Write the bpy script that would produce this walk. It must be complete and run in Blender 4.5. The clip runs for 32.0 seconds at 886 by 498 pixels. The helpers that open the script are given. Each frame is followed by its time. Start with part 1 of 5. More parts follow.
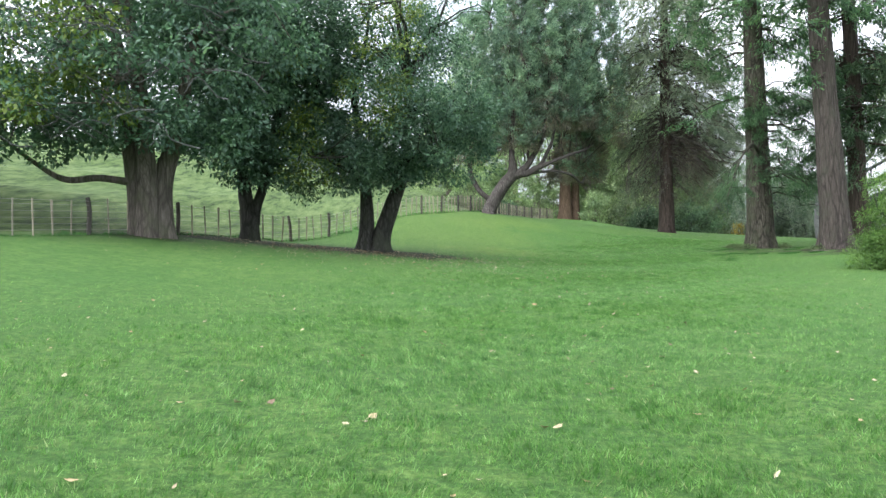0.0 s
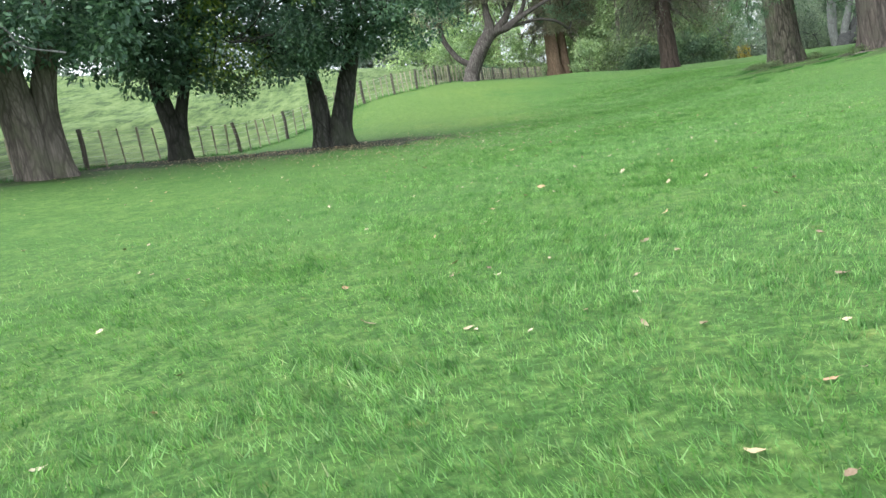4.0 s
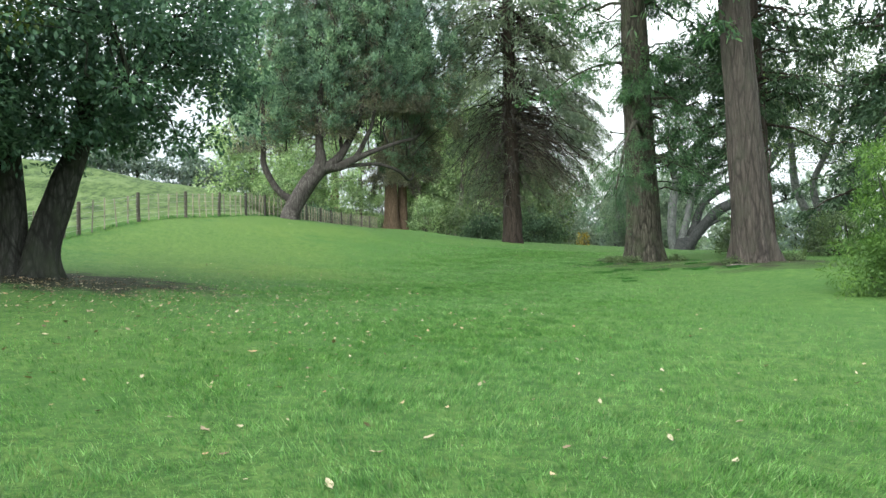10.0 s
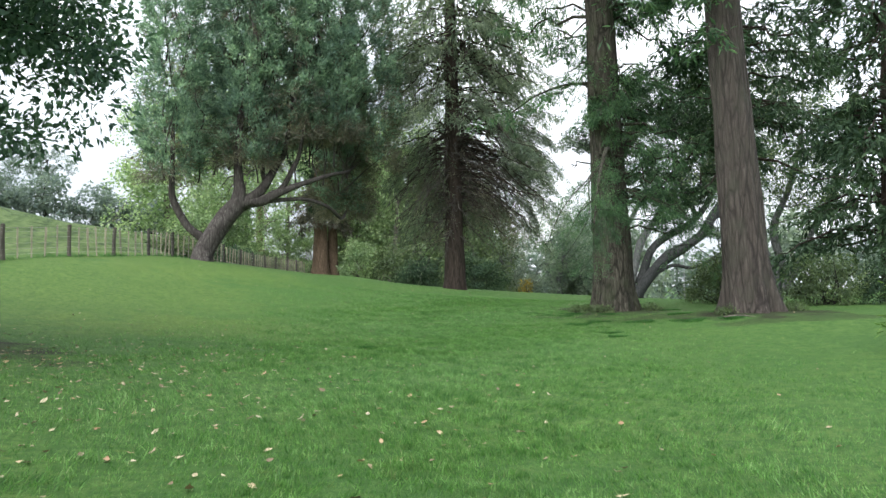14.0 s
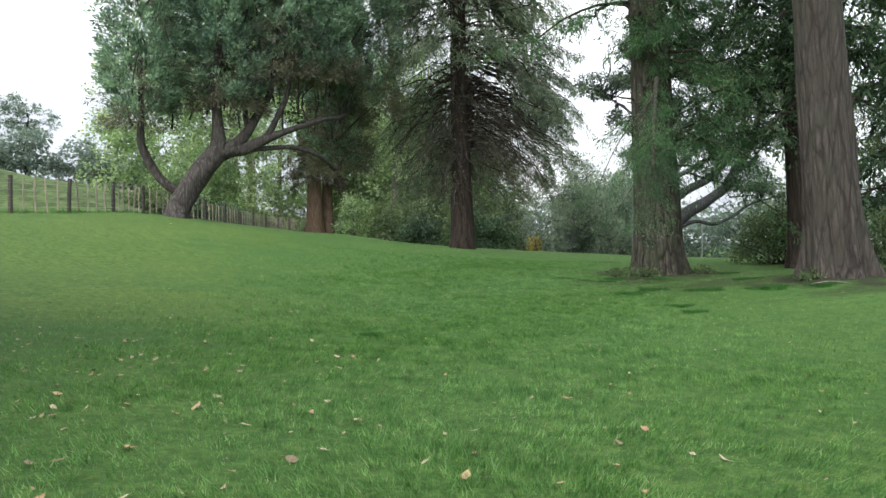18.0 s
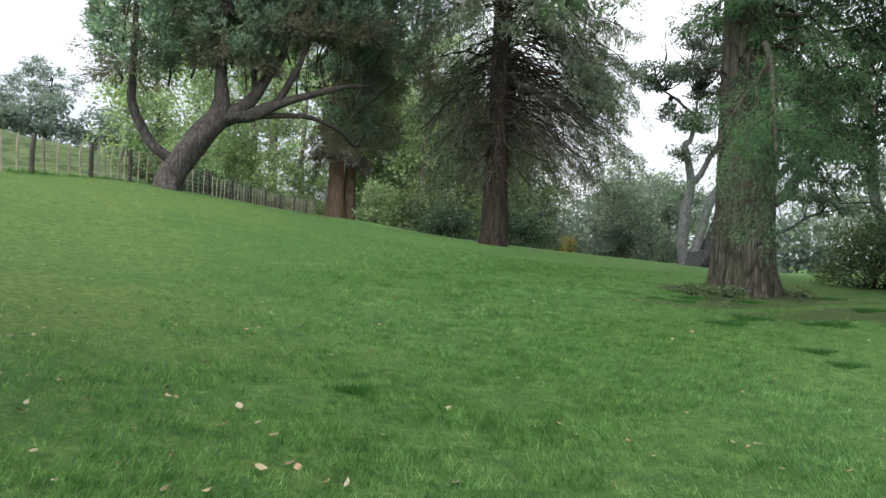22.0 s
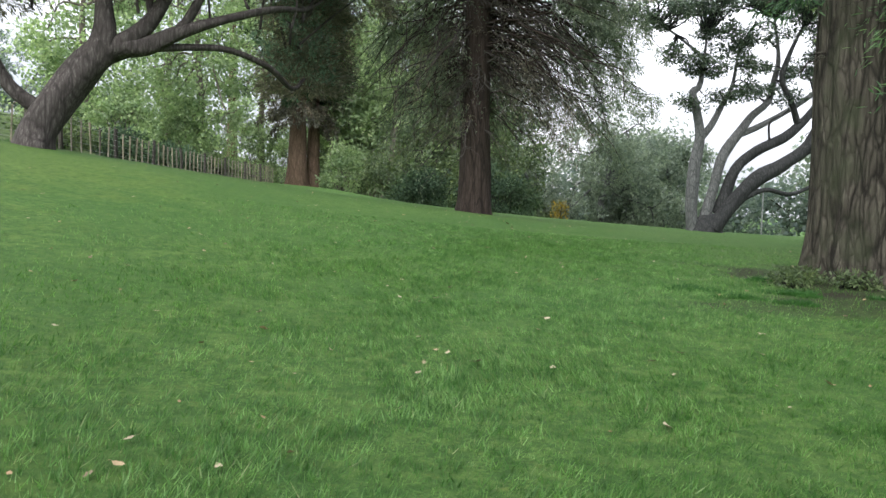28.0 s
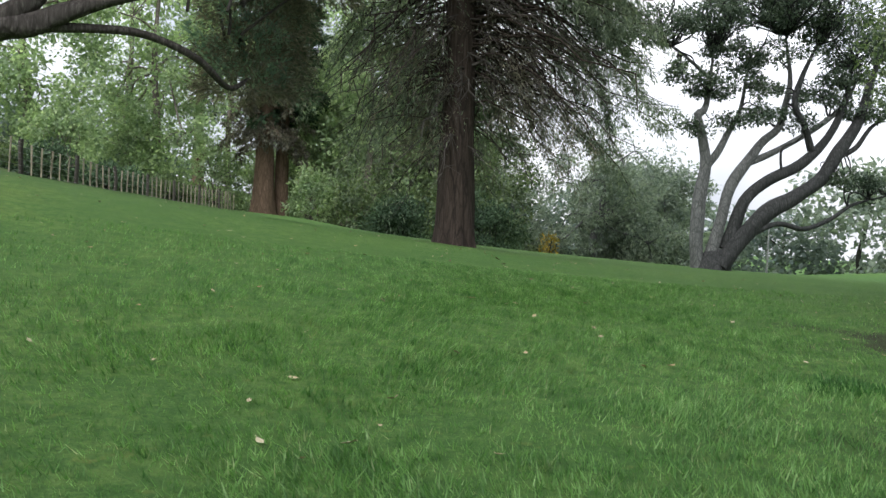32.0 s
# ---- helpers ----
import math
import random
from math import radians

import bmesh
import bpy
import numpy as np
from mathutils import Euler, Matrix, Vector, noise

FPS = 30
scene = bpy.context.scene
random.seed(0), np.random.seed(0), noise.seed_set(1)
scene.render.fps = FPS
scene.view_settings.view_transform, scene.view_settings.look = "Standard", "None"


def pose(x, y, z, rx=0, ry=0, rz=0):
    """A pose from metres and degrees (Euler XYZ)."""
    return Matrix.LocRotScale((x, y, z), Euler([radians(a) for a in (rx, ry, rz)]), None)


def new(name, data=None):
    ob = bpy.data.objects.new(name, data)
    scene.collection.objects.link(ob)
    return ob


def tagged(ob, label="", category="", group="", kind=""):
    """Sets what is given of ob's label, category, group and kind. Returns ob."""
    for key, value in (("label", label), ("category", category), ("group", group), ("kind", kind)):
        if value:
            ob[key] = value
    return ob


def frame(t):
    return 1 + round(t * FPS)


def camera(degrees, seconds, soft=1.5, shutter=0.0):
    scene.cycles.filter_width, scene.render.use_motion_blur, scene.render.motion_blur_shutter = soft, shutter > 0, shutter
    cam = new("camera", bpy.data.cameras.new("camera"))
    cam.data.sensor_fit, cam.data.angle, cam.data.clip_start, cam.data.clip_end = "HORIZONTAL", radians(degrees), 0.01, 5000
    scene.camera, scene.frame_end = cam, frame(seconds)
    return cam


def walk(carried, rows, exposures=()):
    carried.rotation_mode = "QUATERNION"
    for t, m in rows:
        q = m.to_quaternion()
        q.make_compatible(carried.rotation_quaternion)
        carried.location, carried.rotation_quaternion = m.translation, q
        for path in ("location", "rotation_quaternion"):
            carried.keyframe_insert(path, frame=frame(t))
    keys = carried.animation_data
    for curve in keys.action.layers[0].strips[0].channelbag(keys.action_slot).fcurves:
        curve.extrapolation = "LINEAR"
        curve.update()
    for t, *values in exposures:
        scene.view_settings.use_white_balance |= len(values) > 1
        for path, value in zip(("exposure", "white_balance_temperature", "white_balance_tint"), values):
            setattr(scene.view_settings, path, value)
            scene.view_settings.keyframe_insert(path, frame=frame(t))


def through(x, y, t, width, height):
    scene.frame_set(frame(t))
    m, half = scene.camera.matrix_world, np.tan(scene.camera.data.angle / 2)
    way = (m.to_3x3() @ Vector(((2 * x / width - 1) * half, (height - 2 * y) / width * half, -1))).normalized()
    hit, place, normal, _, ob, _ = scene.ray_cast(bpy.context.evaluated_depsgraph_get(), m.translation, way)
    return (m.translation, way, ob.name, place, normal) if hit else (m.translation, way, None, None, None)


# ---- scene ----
cam = camera(56.3, 32.0)
METRES, EYE, TILT, LEAN, TURN = 43.6, 1.35, 0.0, 3.3, 1.2
ROWS = [
    (0.0, 0.0, 0.0, 0.0, 0.1, -2.26, -2.59),
    (0.5, 0.0038, 0.0174, -0.0014, 2.96, -2.31, -1.61),
    (1.0, 0.0058, 0.0325, -0.0023, 6.85, -3.35, -0.32),
    (1.5, 0.0068, 0.0494, -0.0026, 6.67, -4.81, 1.31),
    (2.0, 0.0076, 0.0651, -0.0024, 5.78, -6.65, 3.7),
    (2.5, 0.0072, 0.0824, -0.0036, 4.0, -8.71, 5.26),
    (4.5, 0.02, 0.1521, -0.0086, -2.71, -10.55, 6.82),
    (5.0, 0.0265, 0.1694, -0.0078, -7.32, -9.08, 2.3),
    (5.5, 0.0319, 0.1834, -0.0056, -6.72, -7.06, -1.11),
    (6.0, 0.0343, 0.1998, -0.0059, -4.79, -5.72, -2.89),
    (6.5, 0.0358, 0.2157, -0.0061, -1.06, -5.16, -3.74),
    (7.0, 0.0372, 0.2327, -0.0071, 1.06, -5.7, -4.68),
    (7.5, 0.0393, 0.2502, -0.0094, -0.04, -6.19, -4.61),
    (8.0, 0.0402, 0.2665, -0.008, -3.62, -4.94, -4.37),
    (8.5, 0.0423, 0.2823, -0.0076, -7.54, -2.43, -4.37),
    (9.0, 0.0463, 0.2972, -0.0069, -8.3, -1.15, -3.78),
    (9.5, 0.0494, 0.3127, -0.0066, -9.81, -0.4, -3.15),
    (10.0, 0.0543, 0.3288, -0.007, -11.7, -0.83, -2.39),
    (10.5, 0.055, 0.3458, -0.0075, -12.3, -1.36, -2.39),
    (11.0, 0.0571, 0.3602, -0.0073, -11.53, -1.32, -2.59),
    (11.5, 0.0588, 0.3758, -0.0078, -10.73, -0.83, -2.62),
    (12.0, 0.0615, 0.3906, -0.0079, -10.35, 0.24, -2.61),
    (12.5, 0.0656, 0.4059, -0.0085, -11.46, 1.17, -2.53),
    (13.0, 0.0681, 0.4231, -0.0082, -13.53, 1.99, -2.43),
    (13.5, 0.0714, 0.4393, -0.0089, -15.53, 2.62, -2.5),
    (15.5, 0.0757, 0.4944, -0.0108, -17.35, 2.54, -2.82),
    (16.0, 0.0798, 0.5088, -0.0107, -18.49, 2.69, -2.76),
    (16.5, 0.0838, 0.5255, -0.0103, -22.7, 2.67, -4.01),
    (17.0, 0.0866, 0.5382, -0.0091, -19.72, 0.82, -3.64),
    (17.5, 0.0895, 0.5526, -0.0083, -17.37, -0.32, -2.67),
    (18.0, 0.0934, 0.5663, -0.0085, -16.8, -0.24, -2.44),
    (18.5, 0.0964, 0.5811, -0.0087, -16.09, -0.6, -2.75),
    (19.0, 0.1005, 0.5947, -0.0085, -15.54, -2.02, -3.05),
    (19.5, 0.1048, 0.6093, -0.0086, -14.93, -3.88, -3.35),
    (20.0, 0.1096, 0.6223, -0.0071, -13.78, -4.25, -3.43),
    (20.5, 0.116, 0.6359, -0.0061, -12.26, -3.32, -3.54),
    (21.0, 0.1185, 0.6498, -0.0053, -11.4, -2.49, -3.97),
    (21.5, 0.1224, 0.6643, -0.0059, -12.68, -1.63, -4.71),
    (22.0, 0.1235, 0.6801, -0.0077, -15.08, -0.86, -6.07),
    (22.5, 0.1257, 0.6965, -0.0084, -17.64, -1.11, -6.25),
    (23.0, 0.1267, 0.7113, -0.0089, -18.79, -1.34, -5.92),
    (23.5, 0.1287, 0.7266, -0.0089, -19.83, -1.29, -5.64),
    (24.0, 0.1335, 0.7404, -0.0084, -19.96, -1.75, -4.66),
    (24.5, 0.1373, 0.7536, -0.0072, -18.79, -1.56, -3.25),
    (25.0, 0.1436, 0.7646, -0.006, -17.54, -1.7, -2.29),
    (25.5, 0.1498, 0.7776, -0.007, -17.83, -2.12, -2.27),
    (27.5, 0.1758, 0.8315, -0.0077, -16.78, -2.41, -5.14),
    (28.0, 0.1815, 0.8464, -0.0077, -16.29, -2.96, -4.82),
    (28.5, 0.1877, 0.8605, -0.0081, -16.6, -1.63, -5.25),
    (29.0, 0.1916, 0.8751, -0.0094, -14.3, -0.79, -5.8),
    (29.5, 0.1972, 0.8889, -0.0096, -10.6, -1.02, -5.47),
    (30.0, 0.2012, 0.9037, -0.0095, -8.16, -1.4, -4.27),
    (30.5, 0.2063, 0.9194, -0.0096, -9.26, -1.01, -3.2),
    (31.0, 0.2125, 0.9346, -0.0096, -11.47, -1.0, -3.41),
    (31.5, 0.2168, 0.9504, -0.0094, -14.43, -0.71, -4.55),
    (32.0, 0.2225, 0.9647, -0.0091, -17.54, -0.55, -5.48),
]
walk(cam, [(t, pose(0, 0, EYE, TILT, LEAN, TURN) @ pose(METRES * x, METRES * y, METRES * z, 90 + pitch, roll, yaw)) for t, x, y, z, yaw, pitch, roll in ROWS],
     exposures=[(0.0, 2.16, 6000, 9), (2.0, 2.40, 6000, 9), (4.5, 2.38, 6100, 4), (6.0, 2.19, 6100, 1), (7.0, 2.28, 6100, 1), (8.0, 2.40, 6100, 2), (9.0, 2.10, 6200, 0), (11.0, 2.06, 6150, 1),
                (13.0, 1.90, 6100, 5), (16.0, 1.68, 6200, 10), (17.0, 1.84, 6200, 11), (18.0, 1.64, 6200, 8), (19.0, 1.64, 6200, 7), (20.0, 1.80, 6200, 7), (21.0, 1.72, 6200, 7), (22.0, 1.64, 6200, 9), (23.0, 1.84, 6200, 9), (24.0, 1.80, 6200, 10), (25.0, 1.76, 6200, 10),
                (28.0, 1.74, 6200, 11), (29.0, 1.58, 6200, 12), (31.0, 1.48, 6100, 11), (32.0, 1.48, 6200, 10)])

# ---- world, sun ----
world = bpy.data.worlds.new("sky")
scene.world = world
world.use_nodes = True
wt = world.node_tree
wt.nodes.clear()
w_out = wt.nodes.new("ShaderNodeOutputWorld")
w_bg = wt.nodes.new("ShaderNodeBackground")
w_sky = wt.nodes.new("ShaderNodeTexSky")
w_sky.sky_type = "NISHITA"
w_sky.sun_disc = False
w_sky.sun_elevation, w_sky.sun_rotation = radians(42), radians(-130)
w_sky.air_density, w_sky.dust_density = 1.0, 4.0
# overcast: a pale cloud deck over the clear sky
w_coord = wt.nodes.new("ShaderNodeTexCoord")
w_noise = wt.nodes.new("ShaderNodeTexNoise")
w_noise.inputs["Scale"].default_value, w_noise.inputs["Detail"].default_value = 2.2, 5.0
w_ramp = wt.nodes.new("ShaderNodeValToRGB")
w_ramp.color_ramp.elements[0].position, w_ramp.color_ramp.elements[0].color = 0.36, (5.4, 5.6, 6.1, 1)
w_ramp.color_ramp.elements[1].position, w_ramp.color_ramp.elements[1].color = 0.62, (11.8, 11.45, 11.35, 1)
w_mix = wt.nodes.new("ShaderNodeMixRGB")
w_mix.inputs[0].default_value = 0.82
wt.links.new(w_coord.outputs["Generated"], w_noise.inputs["Vector"])
wt.links.new(w_noise.outputs[0], w_ramp.inputs[0])
wt.links.new(w_sky.outputs[0], w_mix.inputs[1])
w_split = wt.nodes.new("ShaderNodeSeparateXYZ")
w_fade = wt.nodes.new("ShaderNodeMapRange")
w_fade.inputs["From Min"].default_value, w_fade.inputs["From Max"].default_value = 0.0, 0.8
w_fade.inputs["To Min"].default_value, w_fade.inputs["To Max"].default_value = 0.82, 1.34
w_deck = wt.nodes.new("ShaderNodeMixRGB")
w_deck.blend_type = "MULTIPLY"
w_deck.inputs[0].default_value = 1.0
wt.links.new(w_coord.outputs["Generated"], w_split.inputs[0])
wt.links.new(w_split.outputs["Z"], w_fade.inputs["Value"])
wt.links.new(w_ramp.outputs[0], w_deck.inputs[1])
wt.links.new(w_fade.outputs[0], w_deck.inputs[2])
wt.links.new(w_deck.outputs[0], w_mix.inputs[2])
wt.links.new(w_mix.outputs[0], w_bg.inputs[0])
w_bg.inputs[1].default_value = 0.065
wt.links.new(w_bg.outputs[0], w_out.inputs[0])

sun_data = bpy.data.lights.new("sun", "SUN")
sun_data.energy, sun_data.angle, sun_data.color = 1.5, radians(70), (1.0, 0.96, 0.9)
sun = new("sun", sun_data)
sun.rotation_euler = (radians(48), 0, radians(-50))


# ---- materials ----
def material(name):
    m = bpy.data.materials.new(name)
    m.use_nodes = True
    return m, m.node_tree, m.node_tree.nodes["Principled BSDF"]


def node(tree, kind, **values):
    n = tree.nodes.new("ShaderNode" + kind)
    for key, value in values.items():
        n.inputs[key.replace("_", " ")].default_value = value
    return n


def ramp(tree, source, stops):
    n = tree.nodes.new("ShaderNodeValToRGB")
    while len(n.color_ramp.elements) < len(stops):
        n.color_ramp.elements.new(0.5)
    for e, (p, c) in zip(n.color_ramp.elements, stops):
        e.position, e.color = p, (*c, 1)
    tree.links.new(source, n.inputs[0])
    return n.outputs[0]


def blend(tree, factor, a, b, mode="MIX"):
    n = tree.nodes.new("ShaderNodeMixRGB")
    n.blend_type = mode
    for i, v in enumerate((factor, a, b)):
        if isinstance(v, (int, float)):
            n.inputs[i].default_value = v
        elif isinstance(v, tuple):
            n.inputs[i].default_value = (*v, 1)
        else:
            tree.links.new(v, n.inputs[i])
    return n.outputs[0]


def mapped(tree, scale, kind="Object"):
    c = tree.nodes.new("ShaderNodeTexCoord")
    m = tree.nodes.new("ShaderNodeMapping")
    m.inputs["Scale"].default_value = scale
    tree.links.new(c.outputs[kind], m.inputs[0])
    return m.outputs[0]


def noise_at(tree, vector, scale, detail=4.0, rough=0.55):
    n = node(tree, "TexNoise", Scale=scale, Detail=detail, Roughness=rough)
    tree.links.new(vector, n.inputs["Vector"])
    return n.outputs[0]


def bump(tree, bsdf, height, strength, distance):
    b = node(tree, "Bump", Strength=strength, Distance=distance)
    tree.links.new(height, b.inputs["Height"])
    tree.links.new(b.outputs[0], bsdf.inputs["Normal"])


def leaf_material(name, dark, mid, light, through=0.35, rough=0.5, spec=0.35):
    """Leaves: a colour for each leaf, a broad patchiness, and light that passes through."""
    m, t, b = material(name)
    geo = t.nodes.new("ShaderNodeNewGeometry")
    c = ramp(t, geo.outputs["Random Per Island"], [(0.0, dark), (0.55, mid), (1.0, light)])
    big = noise_at(t, mapped(t, (1, 1, 1)), 0.55, 3.0)
    tone = ramp(t, big, [(0.32, (0.62, 0.66, 0.66)), (0.7, (1.22, 1.2, 1.02))])
    c = blend(t, 1.0, c, tone, "MULTIPLY")
    t.links.new(c, b.inputs["Base Color"])
    b.inputs["Roughness"].default_value = rough
    b.inputs["Specular IOR Level"].default_value = spec
    tr = t.nodes.new("ShaderNodeBsdfTranslucent")
    t.links.new(blend(t, 1.0, c, (1.12, 1.18, 0.82), "MULTIPLY"), tr.inputs[0])
    mix = t.nodes.new("ShaderNodeMixShader")
    mix.inputs[0].default_value = through
    t.links.new(b.outputs[0], mix.inputs[1])
    t.links.new(tr.outputs[0], mix.inputs[2])
    t.links.new(mix.outputs[0], t.nodes["Material Output"].inputs[0])
    return m


def bark_material(name, crack, base, pale, moss=None, stretch=0.16, scale=9.0, depth=0.03, fissure=0.8):
    """Bark: fibres drawn out along the stem, braided fissures, broad stains, and moss on some."""
    m, t, b = material(name)
    fibre = noise_at(t, mapped(t, (1, 1, stretch * 0.6)), scale * 2.2, 8.0, 0.7)
    c = ramp(t, fibre, [(0.3, tuple(0.5 * (p + q) for p, q in zip(crack, base))), (0.5, base), (0.72, pale)])
    warp = node(t, "TexNoise", Scale=3.0, Detail=4.0)
    t.links.new(mapped(t, (1, 1, 0.5)), warp.inputs["Vector"])
    shift = t.nodes.new("ShaderNodeVectorMath")
    shift.operation = "MULTIPLY_ADD"
    t.links.new(warp.outputs["Color"], shift.inputs[0])
    shift.inputs[1].default_value = (0.16, 0.16, 0.1)
    t.links.new(mapped(t, (1, 1, stretch)), shift.inputs[2])
    cells = node(t, "TexVoronoi", Scale=scale * 0.9)
    cells.feature = "DISTANCE_TO_EDGE"
    t.links.new(shift.outputs[0], cells.inputs["Vector"])
    edge = cells.outputs["Distance"]
    coarse = node(t, "TexVoronoi", Scale=scale * 0.42)
    coarse.feature = "DISTANCE_TO_EDGE"
    t.links.new(shift.outputs[0], coarse.inputs["Vector"])
    c = blend(t, ramp(t, coarse.outputs["Distance"], [(0.0, (fissure,) * 3), (0.1, (0, 0, 0))]), c, crack)
    c = blend(t, ramp(t, edge, [(0.0, (fissure * 0.7,) * 3), (0.13, (0, 0, 0))]), c, crack)
    stain = noise_at(t, mapped(t, (1, 1, 0.5)), 1.3, 5.0)
    c = blend(t, ramp(t, stain, [(0.4, (0, 0, 0)), (0.75, (0.6, 0.6, 0.6))]), c, tuple(0.6 * q for q in base))
    if moss:
        green = noise_at(t, mapped(t, (1, 1, 0.6)), 2.3, 6.0)
        c = blend(t, ramp(t, green, [(0.48, (0, 0, 0)), (0.7, (0.6, 0.6, 0.6))]), c, moss)
    t.links.new(c, b.inputs["Base Color"])
    b.inputs["Roughness"].default_value = 0.9
    b.inputs["Specular IOR Level"].default_value = 0.2
    relief = blend(t, 0.3, blend(t, 0.5, ramp(t, edge, [(0.0, (0, 0, 0)), (0.25, (1, 1, 1))]), ramp(t, coarse.outputs["Distance"], [(0.0, (0, 0, 0)), (0.2, (1, 1, 1))])), fibre)
    bump(t, b, relief, 0.9, depth)
    return m


leaf_glossy = leaf_material("leaf_dark_glossy", (0.043, 0.086, 0.070), (0.084, 0.156, 0.114), (0.155, 0.254, 0.181), 0.5, 0.5, 0.38)
leaf_fresh = leaf_material("leaf_yellow_green", (0.066, 0.121, 0.023), (0.112, 0.176, 0.037), (0.186, 0.232, 0.056), 0.35, 0.45)
leaf_light = leaf_material("leaf_light_green", (0.17, 0.25, 0.145), (0.28, 0.38, 0.225), (0.43, 0.52, 0.35), 0.6)
leaf_cypress = leaf_material("leaf_cypress", (0.12, 0.19, 0.17), (0.21, 0.312, 0.272), (0.32, 0.432, 0.375), 0.55, 0.6, 0.3)
leaf_brown = leaf_material("leaf_dead_needles", (0.1, 0.096, 0.09), (0.175, 0.166, 0.152), (0.24, 0.228, 0.205), 0.5, 0.7, 0.1)
leaf_redwood = leaf_material("leaf_redwood", (0.039, 0.084, 0.050), (0.073, 0.146, 0.080), (0.131, 0.221, 0.111), 0.5, 0.55, 0.3)
leaf_black = leaf_material("leaf_dark_conifer", (0.027, 0.051, 0.032), (0.051, 0.089, 0.054), (0.089, 0.140, 0.081), 0.25, 0.65, 0.15)
leaf_grey = leaf_material("leaf_grey_green", (0.157, 0.196, 0.178), (0.212, 0.264, 0.238), (0.276, 0.327, 0.297), 0.5, 0.6, 0.2)
leaf_olive = leaf_material("leaf_olive", (0.051, 0.081, 0.038), (0.093, 0.140, 0.066), (0.170, 0.221, 0.106), 0.4, 0.5, 0.35)
# far leaves paler and bluer than life: distance haze mixed into their colour
leaf_hazed = leaf_material("leaf_distant_hazed", (0.126, 0.167, 0.170), (0.164, 0.208, 0.208), (0.201, 0.246, 0.242), 0.5, 0.8, 0.1)
leaf_sequoia = leaf_material("leaf_sequoia", (0.09, 0.117, 0.095), (0.16, 0.203, 0.165), (0.25, 0.3, 0.235), 0.55, 0.6, 0.25)
leaf_middle = leaf_material("leaf_middle_green", (0.1, 0.145, 0.1), (0.17, 0.23, 0.16), (0.26, 0.32, 0.23), 0.5, 0.55, 0.2)
leaf_oak = leaf_material("leaf_oak", (0.035, 0.055, 0.042), (0.068, 0.1, 0.075), (0.125, 0.165, 0.12), 0.35, 0.5, 0.35)
leaf_yellow = leaf_material("leaf_autumn_yellow", (0.2, 0.17, 0.03), (0.34, 0.25, 0.045), (0.46, 0.34, 0.08), 0.4, 0.5)
leaf_feather = leaf_material("leaf_bright_feathery", (0.049, 0.102, 0.025), (0.089, 0.170, 0.043), (0.149, 0.246, 0.064), 0.4, 0.55, 0.25)

bark_dark = bark_material("bark_dark", (0.009, 0.009, 0.007), (0.032, 0.033, 0.028), (0.085, 0.087, 0.076), (0.034, 0.044, 0.025), 0.3, 8.0)
bark_brown = bark_material("bark_grey_brown", (0.03, 0.026, 0.022), (0.105, 0.094, 0.082), (0.2, 0.18, 0.16), (0.06, 0.068, 0.038))
bark_redwood = bark_material("bark_redwood", (0.009, 0.008, 0.006), (0.056, 0.052, 0.040), (0.116, 0.107, 0.085), (0.040, 0.051, 0.026), 0.17, 10.0, 0.09, 0.95)
bark_plated = bark_material("bark_grey_redwood", (0.018, 0.015, 0.014), (0.058, 0.049, 0.043), (0.104, 0.090, 0.080), (0.044, 0.045, 0.034), 0.14, 8.0, 0.08, 0.9)
bark_red = bark_material("bark_russet", (0.054, 0.036, 0.025), (0.149, 0.104, 0.072), (0.211, 0.153, 0.113), None, 0.22, 7.0, 0.03, 0.6)
bark_deep = bark_material("bark_deep_brown", (0.012, 0.009, 0.008), (0.049, 0.038, 0.031), (0.085, 0.068, 0.056), None, 0.1, 10.0, 0.04)
bark_pale = bark_material("bark_pale_grey", (0.06, 0.052, 0.045), (0.17, 0.15, 0.13), (0.3, 0.27, 0.24), None, 0.3)
bark_silver = bark_material("bark_silver", (0.046, 0.048, 0.047), (0.118, 0.124, 0.122), (0.215, 0.222, 0.218), None, 0.35)
bark_twig = bark_material("bark_twig", (0.03, 0.027, 0.024), (0.075, 0.069, 0.062), (0.12, 0.112, 0.103), None, 0.3, 7.0, 0.01, 0.3)
bark_oak = bark_material("bark_oak", (0.012, 0.013, 0.013), (0.036, 0.038, 0.038), (0.085, 0.088, 0.088), None, 0.3, 7.0, 0.03, 0.6)
bark_lean = bark_material("bark_lean", (0.016, 0.014, 0.013), (0.064, 0.057, 0.053), (0.16, 0.148, 0.14), None, 0.25, 7.0, 0.03, 0.6)


def wood_material(name, dark, base, pale):
    m, t, b = material(name)
    info = t.nodes.new("ShaderNodeObjectInfo")
    grain = noise_at(t, mapped(t, (14, 14, 0.9)), 3.0, 6.0)
    c = ramp(t, grain, [(0.3, dark), (0.55, base), (0.75, pale)])
    tone = ramp(t, info.outputs["Random"], [(0.0, (0.6, 0.6, 0.6)), (1.0, (1.25, 1.2, 1.1))])
    t.links.new(blend(t, 1.0, c, tone, "MULTIPLY"), b.inputs["Base Color"])
    b.inputs["Roughness"].default_value = 0.85
    bump(t, b, grain, 0.5, 0.004)
    return m


